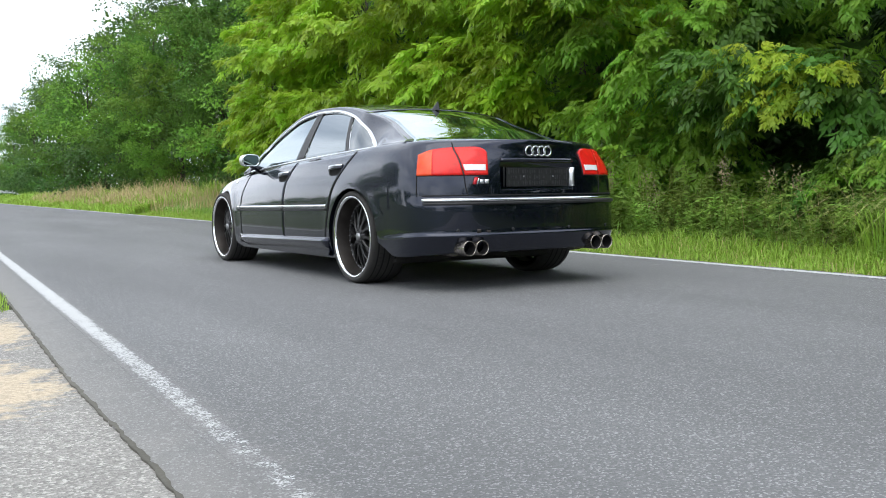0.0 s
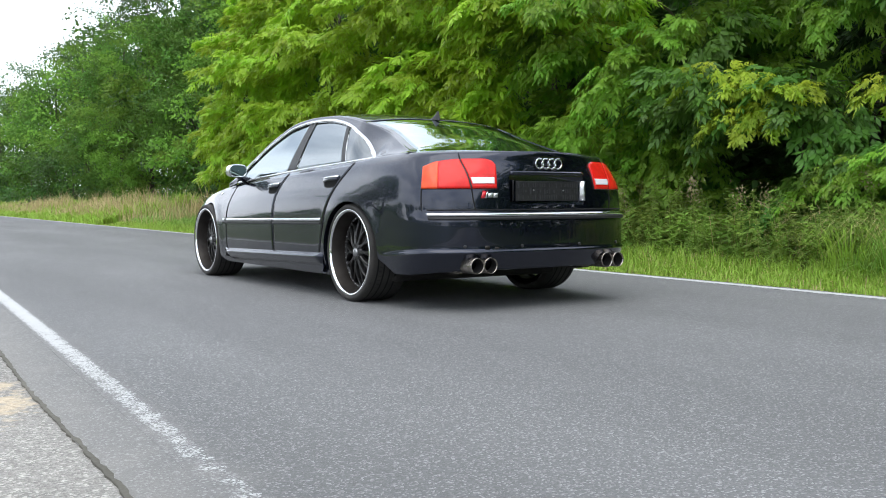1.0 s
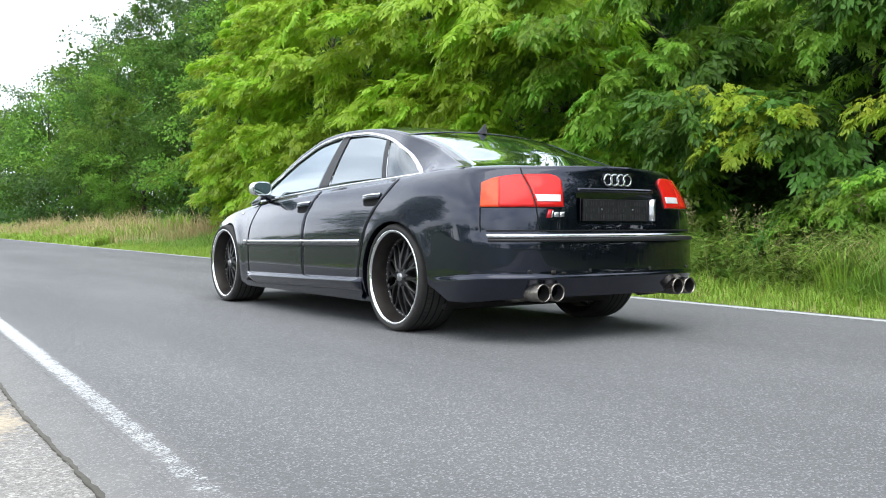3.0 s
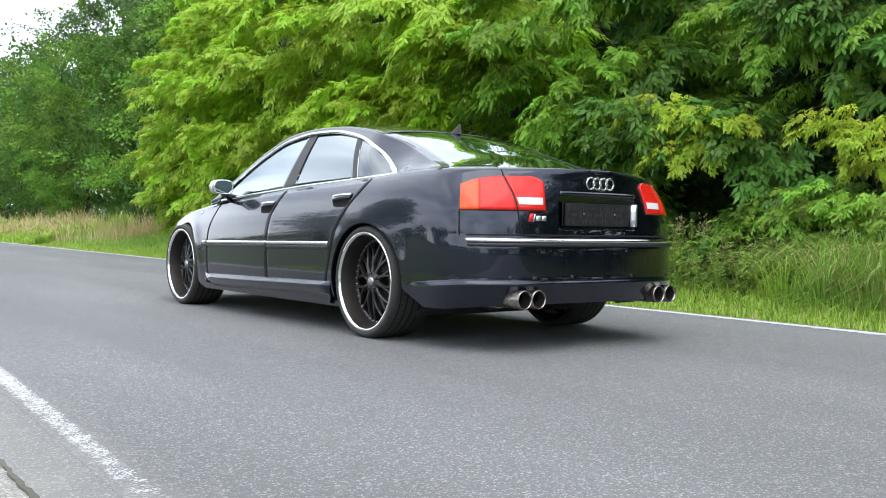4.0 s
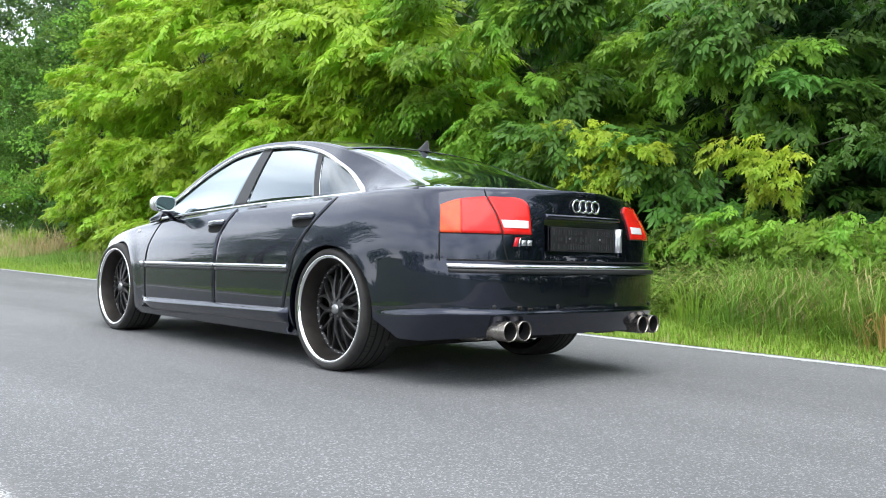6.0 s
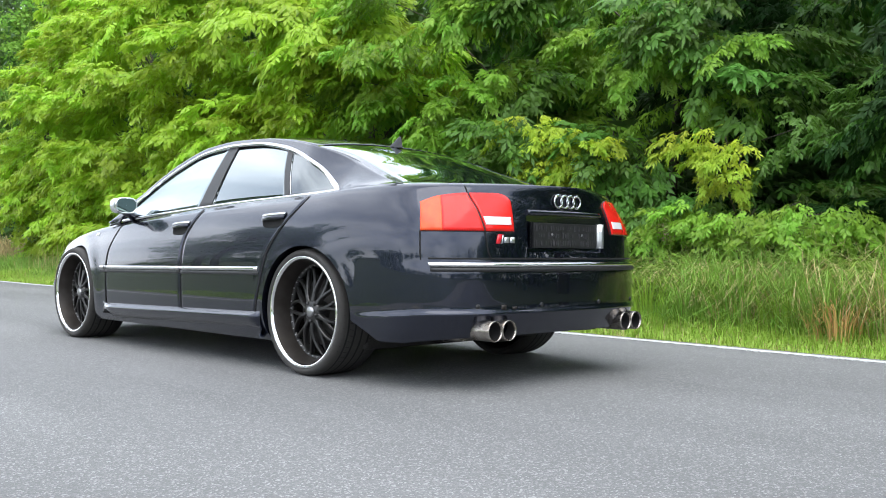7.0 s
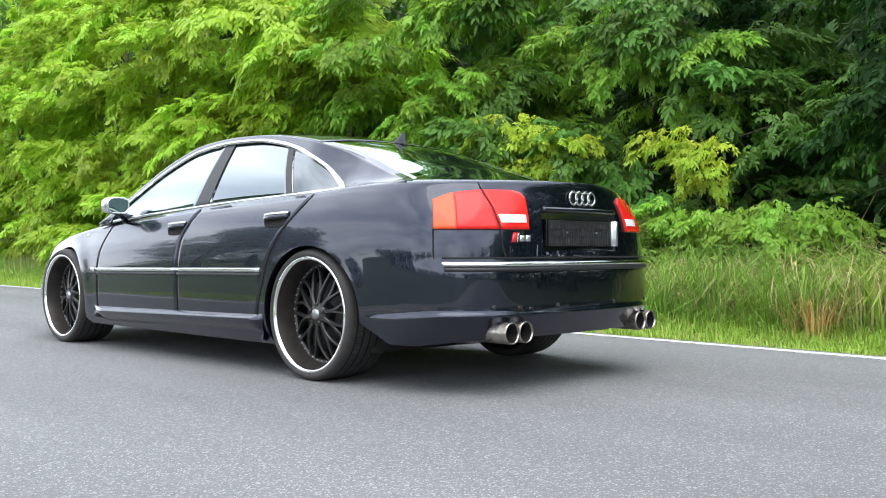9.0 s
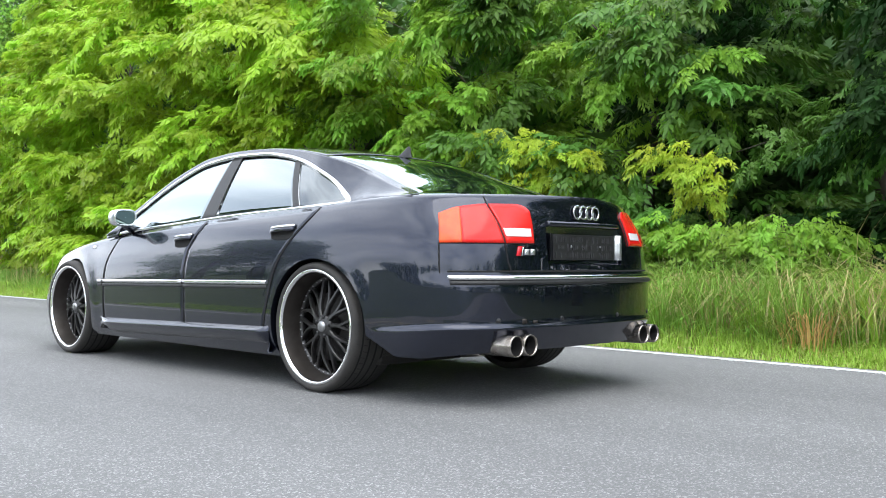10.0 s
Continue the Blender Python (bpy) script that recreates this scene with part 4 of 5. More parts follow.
def build_wheel(car, name_pose, steer=0):
    """A wheel about the x axis, outer face towards -x."""
    k_r = 1.025

    def turned(profile, sides):
        return lathe([(r * k_r, a) for r, a in profile], sides)
    w = part("wheel", turned([(0.283, -0.035), (0.278, -0.02), (0.268, 0.03), (0.262, 0.09), (0.262, 0.22)], 72), M["barrel"], car, "dark mesh-spoke alloy wheel with a polished lip", name_pose)
    prof = [(0.300, -0.035), (0.309, -0.046), (0.322, -0.049), (0.333, -0.043), (0.341, -0.03), (0.345, -0.012), (0.346, 0.06)]
    prof = prof + [(r, 0.12 - a + 0.0) for r, a in reversed(prof[:-1])]
    prof = [(r, a if a < 0.06 else a + 0.09) for r, a in prof]
    tyre = turned(prof, 96)
    part("tyre", tyre, M["tyre"], w, "low-profile black tyre")
    for a in (0.0, 0.05, 0.10, 0.15):
        part("tread_groove", turned([(0.3464, a), (0.3468, a + 0.002), (0.3468, a + 0.010), (0.3464, a + 0.012)], 96), M["gap"], w)
    part("rim_lip", turned([(0.279, -0.012), (0.283, -0.028), (0.287, -0.040), (0.293, -0.046), (0.302, -0.047), (0.306, -0.042), (0.305, -0.034)], 96), M["chrome"], w, "polished rim lip")
    part("rim_ring", turned([(0.266, 0.068), (0.252, 0.068), (0.245, 0.078), (0.245, 0.10), (0.262, 0.11)], 72), M["rim_dark"], w)
    part("brake_disc", lathe([(0.05, 0.10), (0.19, 0.10), (0.19, 0.125), (0.05, 0.125)], 48), M["under"], w)
    part("hub", lathe([(0.001, 0.012), (0.045, 0.014), (0.062, 0.022), (0.068, 0.05), (0.06, 0.12)], 40), M["rim_dark"], w)
    part("hub_cap", lathe([(0.001, 0.0), (0.020, 0.001), (0.028, 0.004), (0.031, 0.014)], 32), M["cap"], w, "grey hub cap")
    for i in range(5):
        a = 2 * math.pi * i / 5
        part("lug_nut", lathe([(0.001, 0.008), (0.008, 0.008), (0.010, 0.012), (0.010, 0.03)], 8), M["plastic"], w, "", pose(0, 0.052 * math.cos(a), 0.052 * math.sin(a)))
    # cross cuts on the tread's shoulders
    cuts = bmesh.new()
    for i in range(64):
        a = 2 * math.pi * i / 64
        for x0, x1, da in ((-0.026, 0.045, 0.035), (0.165, 0.236, -0.035)):
            corner = []
            for x, d in ((x0, 0), (x1, da), (x1, da + 0.008), (x0, 0.008)):
                r = (0.3468 if -0.012 < x < 0.222 else 0.3425) * k_r
                corner.append(cuts.verts.new((x, r * math.cos(a + d), r * math.sin(a + d))))
            cuts.faces.new(corner)
    tagged(part("tread_cuts", cuts, M["gap"], w), kind="stuff")
    # spokes in crossing pairs
    made = {}
    for i in range(20):
        k = i % 2
        if k not in made:
            rows = []
            lean = 0.31 if k else -0.31
            for r in np.linspace(0.045, 0.259, 14):
                t = (r - 0.045) / 0.214
                ang = (-0.07 if k else 0.07) + lean * t ** 1.1 + 0.07 * math.sin(math.pi * t)
                wd = 0.0105 - 0.0030 * t
                x0 = 0.018 + 0.046 * t ** 1.5
                d = np.array([0, math.cos(ang), math.sin(ang)])
                e = np.array([0, -math.sin(ang), math.cos(ang)])
                c = d * r
                rows.append([c + e * wd * q + np.array([x0 + h, 0, 0]) for q, h in ((-0.55, 0), (0.55, 0), (1, 0.006), (1, 0.028), (-1, 0.028), (-1, 0.006))])
            bm = grid(rows, closed_v=True, smooth=False)
            me = bpy.data.meshes.new("spoke")
            bmesh.ops.recalc_face_normals(bm, faces=bm.faces[:])
            bm.to_mesh(me)
            bm.free()
            made[k] = me
        part("spoke", made[k], M["rim_dark"], w, "", pose(0, 0, 0, 360 * (i // 2) / 10, 0, 0))
    for i in range(40):
        a = 2 * math.pi * i / 40
        if "b" not in made:
            bm = lathe([(0.001, -0.004), (0.003, -0.004), (0.0035, 0.01)], 6)
            made["b"] = bpy.data.meshes.new("rim_bolt")
            bm.to_mesh(made["b"])
            bm.free()
        part("rim_bolt", made["b"], M["cap"], w, "", pose(0.066, 0.260 * math.cos(a), 0.260 * math.sin(a)))
    return w


car = build_car()
WHEELS = []
WHEEL_X = {-1: -0.885, 1: 0.925}
for sx in (-1, 1):
    for yc in (-0.03, WB):
        m = pose(WHEEL_X[sx], yc, R_TYRE)
        WHEELS.append((build_wheel(car, m if sx < 0 else m @ pose(0, 0, 0, 0, 0, 180)), sx, yc))


# ---- foliage: sprays of leaves built once as meshes, then set on limbs ----
RNG = np.random.default_rng(7)


def unit(v):
    return v / (np.linalg.norm(v, axis=-1, keepdims=True) + 1e-9)


def leaf_quads(o, d, n, length, width):
    """Folded pointed leaves: points and triangles for arrays of origins, ways and normals."""
    s = unit(np.cross(n, d))
    L, W = length[:, None], width[:, None]
    v = np.stack([o, o + d * L * 0.42 + s * W / 2 - n * W * 0.16, o + d * L - n * L * 0.14, o + d * L * 0.42 - s * W / 2 - n * W * 0.16], 1).reshape(-1, 3)
    k = np.arange(len(o))[:, None] * 4
    return v, np.concatenate([k + [0, 1, 2], k + [0, 2, 3]])


def stem_tris(a, b, w):
    """Slim three-sided twigs from a to b."""
    d = unit(b - a)
    s = unit(np.cross(d, np.array([0.3, 0.2, 1.0])))
    t = np.cross(d, s)
    v = np.stack([a + s * w, a - s * w * 0.5 + t * w, a - s * w * 0.5 - t * w, b], 1).reshape(-1, 3)
    k = np.arange(len(a))[:, None] * 4
    return v, np.concatenate([k + [0, 1, 3], k + [1, 2, 3], k + [2, 0, 3]])


def join(*pairs):
    vs, fs, n = [], [], 0
    for v, f in pairs:
        vs.append(v)
        fs.append(f + n)
        n += len(v)
    return np.concatenate(vs), np.concatenate(fs)


def compound_spray(seed, n=42, length=0.95):
    """A drooping twig along +x with pinnate leaves of five leaflets."""
    r = np.random.default_rng(seed)
    t = r.uniform(0.08, 1.0, n) ** 0.8
    side = r.choice([-1, 1], n)
    lat = side * r.uniform(0, 0.42, n) * (1.05 - t) * length
    o = np.stack([t * length, lat, -0.30 * t**2 * length - 0.5 * np.abs(lat) ** 1.5 + r.normal(0, 0.035, n)], -1)
    az = side * r.uniform(0.1, 1.25, n) * (1.2 - 0.7 * t)
    d = unit(np.stack([np.cos(az), np.sin(az), r.uniform(-0.75, 0.15, n)], -1))
    nrm = unit(np.stack([r.normal(0, 0.3, n), r.normal(0, 0.3, n), np.ones(n)], -1))
    nrm = unit(nrm - d * (nrm * d).sum(-1, keepdims=True))
    sd = np.cross(nrm, d)
    rach = r.uniform(0.10, 0.17, n)[:, None]
    down = np.array([0, 0, -1.0])
    os, ds, ns, ls, ws = [], [], [], [], []
    for k, ang, ll in ((1.0, 0, 0.135), (0.82, 0.85, 0.115), (0.82, -0.85, 0.115), (0.45, 1.0, 0.095), (0.45, -1.0, 0.095)):
        os.append(o + d * rach * k + down * rach * 0.25 * k * k)
        dd = unit(d * math.cos(ang) + sd * math.sin(ang) + down * r.uniform(0.15, 0.75, n)[:, None])
        ds.append(dd)
        nn = unit(nrm + r.normal(0, 0.25, (n, 3)))
        ns.append(unit(nn - dd * (nn * dd).sum(-1, keepdims=True)))
        ls.append(ll * r.uniform(0.8, 1.25, n))
        ws.append(0.044 * r.uniform(0.8, 1.25, n))
    leaves = leaf_quads(np.concatenate(os), np.concatenate(ds), np.concatenate(ns), np.concatenate(ls), np.concatenate(ws))
    xs = np.linspace(0, 0.95, 6)
    pts = np.stack([xs * length, 0 * xs, -0.30 * xs**2 * length], -1)
    return fast_mesh("leaf_spray", *join(leaves, stem_tris(pts[:-1], pts[1:], 0.006)))


def clump_mesh(seed, n=180, size=0.16, flat=0.55, knot=0.17):
    """A rounded, ragged clump of single leaves about half a metre in radius."""
    r = np.random.default_rng(seed)
    lobes = r.normal(0, 0.36, (9, 3)) * [1, 1, flat]
    c = lobes[r.integers(0, 9, n)]
    o = c + r.normal(0, knot, (n, 3)) * [1, 1, 0.6]
    d = unit(unit(o) * 0.7 + r.normal(0, 0.6, (n, 3)) + [0, 0, -0.25])
    nn = unit(np.array([0, 0, 1.0]) + r.normal(0, 0.5, (n, 3)))
    nn = unit(nn - d * (nn * d).sum(-1, keepdims=True))
    return fast_mesh("leaf_clump", *leaf_quads(o, d, nn, size * r.uniform(0.7, 1.3, n), size * 0.62 * r.uniform(0.7, 1.3, n)))


def with_mat(me, mat):
    m2 = me.copy()
    m2.materials.append(mat)
    return m2


_sprays = [compound_spray(100 + i) for i in range(7)]
_clumps = [clump_mesh(200 + i) for i in range(5)]
_fine = [clump_mesh(300 + i, n=430, size=0.088, flat=0.5, knot=0.13) for i in range(5)]
SPRAY = {k: [with_mat(m, M[k]) for m in _sprays] for k in ("leaf", "leaf_sunlit", "leaf_half_shade", "leaf_shaded", "leaf_young", "leaf_dark")}
CLUMP = {k: [with_mat(m, M[k]) for m in _clumps] for k in ("leaf", "leaf_far", "leaf_dark")}
FINE = {k: [with_mat(m, M[k]) for m in _fine] for k in ("leaf_wood", "leaf_far", "leaf_dark", "birch")}
_coarse = [clump_mesh(320 + i, n=260, size=0.10, flat=0.5, knot=0.14) for i in range(3)]
COARSE = {k: [with_mat(m, M[k]) for m in _coarse] for k in ("leaf_wood", "leaf_far", "leaf_dark", "birch")}


def place_leafage(meshes, tree, p, az, pitch, roll, size, rnd, name="leaf_spray"):
    ob = new(name, rnd.choice(meshes))
    ob.parent = tree
    ob.matrix_basis = pose(*p, roll, -pitch, az) @ Matrix.Diagonal((size, size, size, 1))
    return tagged(ob, kind="stuff")


def trunk_and_limbs(tree, h, r0, lean, tips, rnd, limb_r=0.018, bark="bark"):
    pts = [(lean[0] * t * t, lean[1] * t * t, h * t) for t in np.linspace(0, 1, 9)]
    pts = [(x + rnd.uniform(-0.04, 0.04) * (i > 0), y + rnd.uniform(-0.04, 0.04) * (i > 0), z - 0.12 * (i == 0)) for i, (x, y, z) in enumerate(pts)]
    part("trunk", tube(pts, [r0 * (1.25 if i == 0 else 1 - 0.09 * i) for i in range(9)], 9), M[bark], tree)
    for tip in tips:
        t = min(max((tip[2] * 0.72 - 0.1) / h, 0.05), 0.9)
        a = Vector((lean[0] * t * t, lean[1] * t * t, h * t))
        b = Vector(tip)
        mid = a.lerp(b, 0.5) + Vector((0, 0, 0.12 * (b - a).length))
        part("limb", tube([a, a.lerp(mid, 0.55), mid, mid.lerp(b, 0.6), b], [limb_r, limb_r * 0.8, limb_r * 0.6, limb_r * 0.4, limb_r * 0.2], 5), M[bark], tree)


def maple(x, y, h, rad, seed, boughs=26, per=7, z_low=0.9, z_high=None, mat="leaf", size=1.0, skip=None, face=math.pi, spread=1.9, label="leafy box elder at the wood's edge, sunlit or shaded by its leaf colour"):
    """A broad roadside tree in layered boughs; face: the side on which it spreads most."""
    rnd = random.Random(seed)
    tree = tagged(new("maple_tree"), label, "tree", "trees along the road")
    tree.location = (x, y, 0.1)
    z_high = z_high or h
    tips = []
    for i in range(boughs * 3):
        if len(tips) >= boughs:
            break
        z = z_low + (z_high - z_low) * ((i * 0.618 + rnd.random() * 0.15) % 1)
        a = face + rnd.uniform(-spread, spread)
        k = 1 - abs((z - h * 0.42) / (h * 0.62)) ** 2.2
        rr = rad * max(k, 0.12) ** 0.5 * rnd.uniform(0.72, 1.08)
        p = (rr * math.cos(a), rr * math.sin(a), z)
        if skip and skip(x + p[0], y + p[1], z):
            continue
        tips.append(p)
    trunk_and_limbs(tree, h * 0.92, 0.05 + h * 0.006, (rnd.uniform(-0.4, 0.4), rnd.uniform(-0.4, 0.4)), tips[::4], rnd)
    for p in tips:
        a = math.degrees(math.atan2(p[1], p[0]))
        for k in range(per):
            da = rnd.uniform(-70, 70)
            back = rnd.uniform(0, 0.65)
            q = (p[0] - math.cos(radians(a + da * 0.3)) * back, p[1] - math.sin(radians(a + da * 0.3)) * back + rnd.uniform(-0.25, 0.25), p[2] + rnd.uniform(-0.16, 0.12) + back * 0.12)
            place_leafage(SPRAY[mat], tree, q, a + da, rnd.uniform(-30, 14), rnd.uniform(-18, 18), size * rnd.uniform(0.75, 1.2), rnd)
    return tree


def wood_tree(name, x, y, h, rad, seed, clumps, scale, mat, z_low, label, meshes=None, category="tree", group="trees of the wood", r0=None, half=None, core=0, bark="bark"):
    """A taller tree seen from farther off: trunk, limbs and ragged clumps."""
    rnd = random.Random(seed)
    tree = tagged(new(name), label, category, group)
    tree.location = (x, y, 0.0)
    tips = []
    knots = max(clumps // 3, 1)
    for i in range(knots):
        u = (i + rnd.random()) / knots
        z = z_low + (h - z_low) * u
        k = math.sin(math.pi * min(max(0.12 + 0.86 * u, 0), 1)) ** 0.6
        a = rnd.uniform(0, 2 * math.pi) if half is None else half + rnd.uniform(-1.7, 1.7)
        rr = rad * k * rnd.uniform(0.35, 1.08)
        for _ in range(3):
            j = scale * 0.42
            tips.append((rr * math.cos(a) + rnd.uniform(-j, j), rr * math.sin(a) + rnd.uniform(-j, j), z + rnd.uniform(-j, j) * 0.45))
    trunk_and_limbs(tree, h * 0.96, r0 or h * 0.013, (rnd.uniform(-0.5, 0.5), rnd.uniform(-0.5, 0.5)), tips[::5], rnd, h * 0.004, bark)
    for p in tips:
        place_leafage((meshes or CLUMP)[mat], tree, p, rnd.uniform(0, 360), rnd.uniform(-20, 20), rnd.uniform(-20, 20), scale * rnd.uniform(0.7, 1.3), rnd, "leaf_clump")
    # added backing clumps fill the crown, every second one dark for inner shade
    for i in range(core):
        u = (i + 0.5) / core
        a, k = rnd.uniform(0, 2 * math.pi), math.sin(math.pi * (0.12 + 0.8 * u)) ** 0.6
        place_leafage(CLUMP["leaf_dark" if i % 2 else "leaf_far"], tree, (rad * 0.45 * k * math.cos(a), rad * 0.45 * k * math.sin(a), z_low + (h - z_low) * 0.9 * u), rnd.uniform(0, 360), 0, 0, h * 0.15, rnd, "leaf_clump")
    return tree


def hollow(x, y, z):
    """The shaded gap between two trees stays open."""
    return 3.6 < y < 4.75 and 1.35 < z < 3.6 and x < 10.2


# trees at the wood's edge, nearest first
# the first tree is out of view, added for the door mirror to reflect
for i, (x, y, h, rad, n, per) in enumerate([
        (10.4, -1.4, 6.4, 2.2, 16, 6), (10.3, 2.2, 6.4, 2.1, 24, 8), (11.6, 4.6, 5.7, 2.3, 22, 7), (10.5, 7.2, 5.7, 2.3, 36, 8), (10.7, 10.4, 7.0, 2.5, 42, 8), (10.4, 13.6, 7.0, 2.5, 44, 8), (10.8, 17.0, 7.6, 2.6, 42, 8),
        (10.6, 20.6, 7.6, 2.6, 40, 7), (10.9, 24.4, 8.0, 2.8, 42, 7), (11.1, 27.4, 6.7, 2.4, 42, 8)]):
    # leaf tone carries the light: shaded nearby, sunlit farther along the road
    maple(x, y, h, rad, 40 + i, n, per, 0.75, min(h, 4.9 if y < 9 else 5.3 if y < 12 else h), "leaf_shaded" if y < 6 else "leaf_half_shade" if y < 9 else "leaf" if y < 12 else "leaf_sunlit", 1.0 if y < 12 else 1.2, hollow, spread=2.0 if y < 26 else 2.6)


def sapling(x, y, tips, seed, label, mat="leaf_young", size=0.9, per=9):
    """A young shoot of the same tree with bright growth."""
    rnd = random.Random(seed)
    tree = tagged(new("maple_sapling"), label, "tree", "saplings before the wood")
    tree.location = (x, y, 0.08)
    loc = [(a - x, b - y, c) for a, b, c in tips]
    trunk_and_limbs(tree, max(c for *_, c in loc) * 0.95, 0.022, (0.1, 0.0), loc, rnd, 0.012)
    for p in loc:
        for k in range(per):
            a = 180 + rnd.uniform(-85, 85)
            q = (p[0] + rnd.uniform(-0.05, 0.35), p[1] + rnd.uniform(-0.3, 0.3), p[2] + rnd.uniform(-0.14, 0.1))
            place_leafage(SPRAY[mat], tree, q, a, rnd.uniform(-35, 5), rnd.uniform(-15, 15), size * rnd.uniform(0.6, 0.95), rnd)


sapling(8.9, 7.0, [(8.3, 7.75, 2.18), (8.25, 7.35, 2.05), (8.25, 6.95, 1.92), (8.3, 7.4, 1.75)], 61, "sapling with bright yellow-green drooping leaves", size=0.72, per=6)
sapling(8.8, 5.2, [(8.3, 5.35, 1.92), (8.3, 5.05, 1.78), (8.35, 5.2, 1.45)], 62, "slender sapling with bright yellow-green leaves", size=0.62, per=5)
sapling(9.9, 6.4, [(9.1, 7.6, 4.0), (9.0, 7.0, 3.4), (9.0, 6.5, 2.9), (9.1, 6.1, 3.7), (9.1, 5.7, 3.1), (9.1, 5.9, 2.5), (9.2, 6.8, 4.3)], 68, "slender light green box elder before the wood", "leaf", 0.85, 9)
# this one and the shoot by the gap take the half-shade tone
sapling(9.2, 5.9, [(8.75, 5.6, 1.3), (8.8, 6.1, 1.2), (8.8, 4.4, 1.9)], 67, "slender green sapling under the trees", "leaf_half_shade", 0.8, 6)
sapling(8.5, 5.0, [(8.2, 5.6, 1.1), (8.15, 5.1, 1.0), (8.1, 4.6, 1.05), (8.2, 4.2, 1.1), (8.3, 6.1, 1.0), (8.25, 3.8, 1.0)], 63, "low bush of bright green leaves above the grass", "leaf", 0.72, 8)
sapling(9.3, 3.3, [(8.8, 3.5, 2.2), (8.9, 3.3, 1.9), (8.9, 3.2, 2.6)], 64, "shoot of green leaves beside the shaded gap", "leaf_half_shade", 0.8, 6)
sapling(9.2, 9.0, [(8.6, 9.6, 2.7), (8.7, 9.2, 2.4), (8.7, 8.9, 3.0)], 65, "leafy green shoot leaning to the road", "leaf", 0.9, 9)
sapling(8.9, 11.5, [(8.4, 11.0, 0.9), (8.3, 11.8, 1.1), (8.4, 12.6, 1.0), (8.3, 10.2, 0.9)], 66, "low green bush at the wood's edge", "leaf", 0.9, 9)

# second row and the depth of the wood, with shade put into dark leaves
rr = random.Random(9)
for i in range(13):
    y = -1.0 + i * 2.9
    wood_tree("wood_tree", 14.2 + rr.uniform(-0.7, 0.9), y + rr.uniform(-0.8, 0.8), (6.3 if y < 20 else 8.6) + rr.uniform(-0.6, 0.6), 2.3, 500 + i, 30, 1.5, "leaf_dark", 0.5, "tree inside the wood, shade put into its dark leaves", half=math.pi)
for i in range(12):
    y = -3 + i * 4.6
    wood_tree("wood_tree", 19.0 + rr.uniform(-1, 1.5), y + rr.uniform(-1, 1), (7.6 if y < 20 else 12.0) + rr.uniform(-0.8, 0.8), 3.6, 540 + i, 21, 2.6, "leaf_dark", 0.3, "tall tree deep in the wood, shade put into its dark leaves", half=math.pi)
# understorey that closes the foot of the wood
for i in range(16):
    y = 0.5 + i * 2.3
    wood_tree("undergrowth_bush", 11.6 + rr.uniform(-0.8, 1.4), y + rr.uniform(-0.6, 0.6), 2.2, 1.1, 580 + i, 10, 1.15, "leaf_dark", 0.2, "leafy undergrowth bush below the trees, coloured dark for shade", category="bush", group="undergrowth", r0=0.02, half=math.pi)

# more trees behind, likewise in the dark tone that paints the wood's shade
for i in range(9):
    wood_tree("wood_tree", 16.2 + rr.uniform(-0.5, 0.8), 1.0 + i * 2.1, 6.6, 2.2, 900 + i, 21, 2.2, "leaf_dark", 0.3, "dense tree inside the wood, its leaves coloured dark for shade", half=math.pi)

# the taller wood farther along the road
front_row = [(12.4, 37, 9.5), (13.0, 45, 10.5), (12.8, 54, 11), (13.2, 64, 11.5), (13.4, 77, 12), (13.4, 93, 12), (13.5, 114, 12.5), (13.5, 142, 13), (13.5, 180, 14), (13.5, 235, 14)]
back_row = [(15.6, 41, 14.5), (16.0, 49, 16.5), (16.2, 58, 17), (16.5, 69, 17), (16.5, 84, 17.5), (16.5, 103, 17.5), (16.2, 127, 18), (16.0, 160, 18.5), (15.5, 205, 19)]
for i, (x, y, h) in enumerate(front_row):
    near = y < 75
    wood_tree("wood_tree", x, y, h, h * 0.27, 620 + i, 84 if near else 36, 1.5 if near else 2.6, "leaf_far" if i % 2 else "leaf_wood", 0.4, "rounded mid-green tree in front of the wood", meshes=FINE if near else COARSE, core=12)
for i, (x, y, h) in enumerate(back_row):
    near = y < 75
    wood_tree("birch_tree", x, y, h, h * 0.17, 640 + i, 72 if near else 36, 1.5 if near else 2.8, "birch", 4.0, "tall slender birch with airy grey-green foliage", meshes=FINE if near else COARSE, core=5, bark="birch_bark")
for i in range(8):
    wood_tree("wood_tree", 20 + rr.uniform(-2, 3), 40 + i * 11, 14 + rr.uniform(-1, 2), 4.0, 660 + i, 30, 2.8, "leaf_dark", 0.8, "tall dark tree in the back of the wood", meshes=COARSE)

for i in range(9):
    wood_tree("undergrowth_bush", 11.4 + rr.uniform(-0.6, 0.8), 72 + i * 19, 4.5, 2.6, 680 + i, 15, 2.4, "leaf_far" if i % 2 else "leaf_dark", 0.2, "green bush below the far trees", meshes=COARSE, category="bush", group="undergrowth", r0=0.03)

# trees across the road and behind, which the paintwork mirrors
for i, (x, y, h) in enumerate([(-13.5, 29.5, 12.5), (-15.5, 34, 13.0), (-17.5, 31, 12.0)]):
    wood_tree("field_tree", x, y, h, 3.3, 700 + i, 42, 1.8, "leaf_dark", 3.2, "round-crowned tree standing in the meadow", group="meadow trees", r0=0.2)
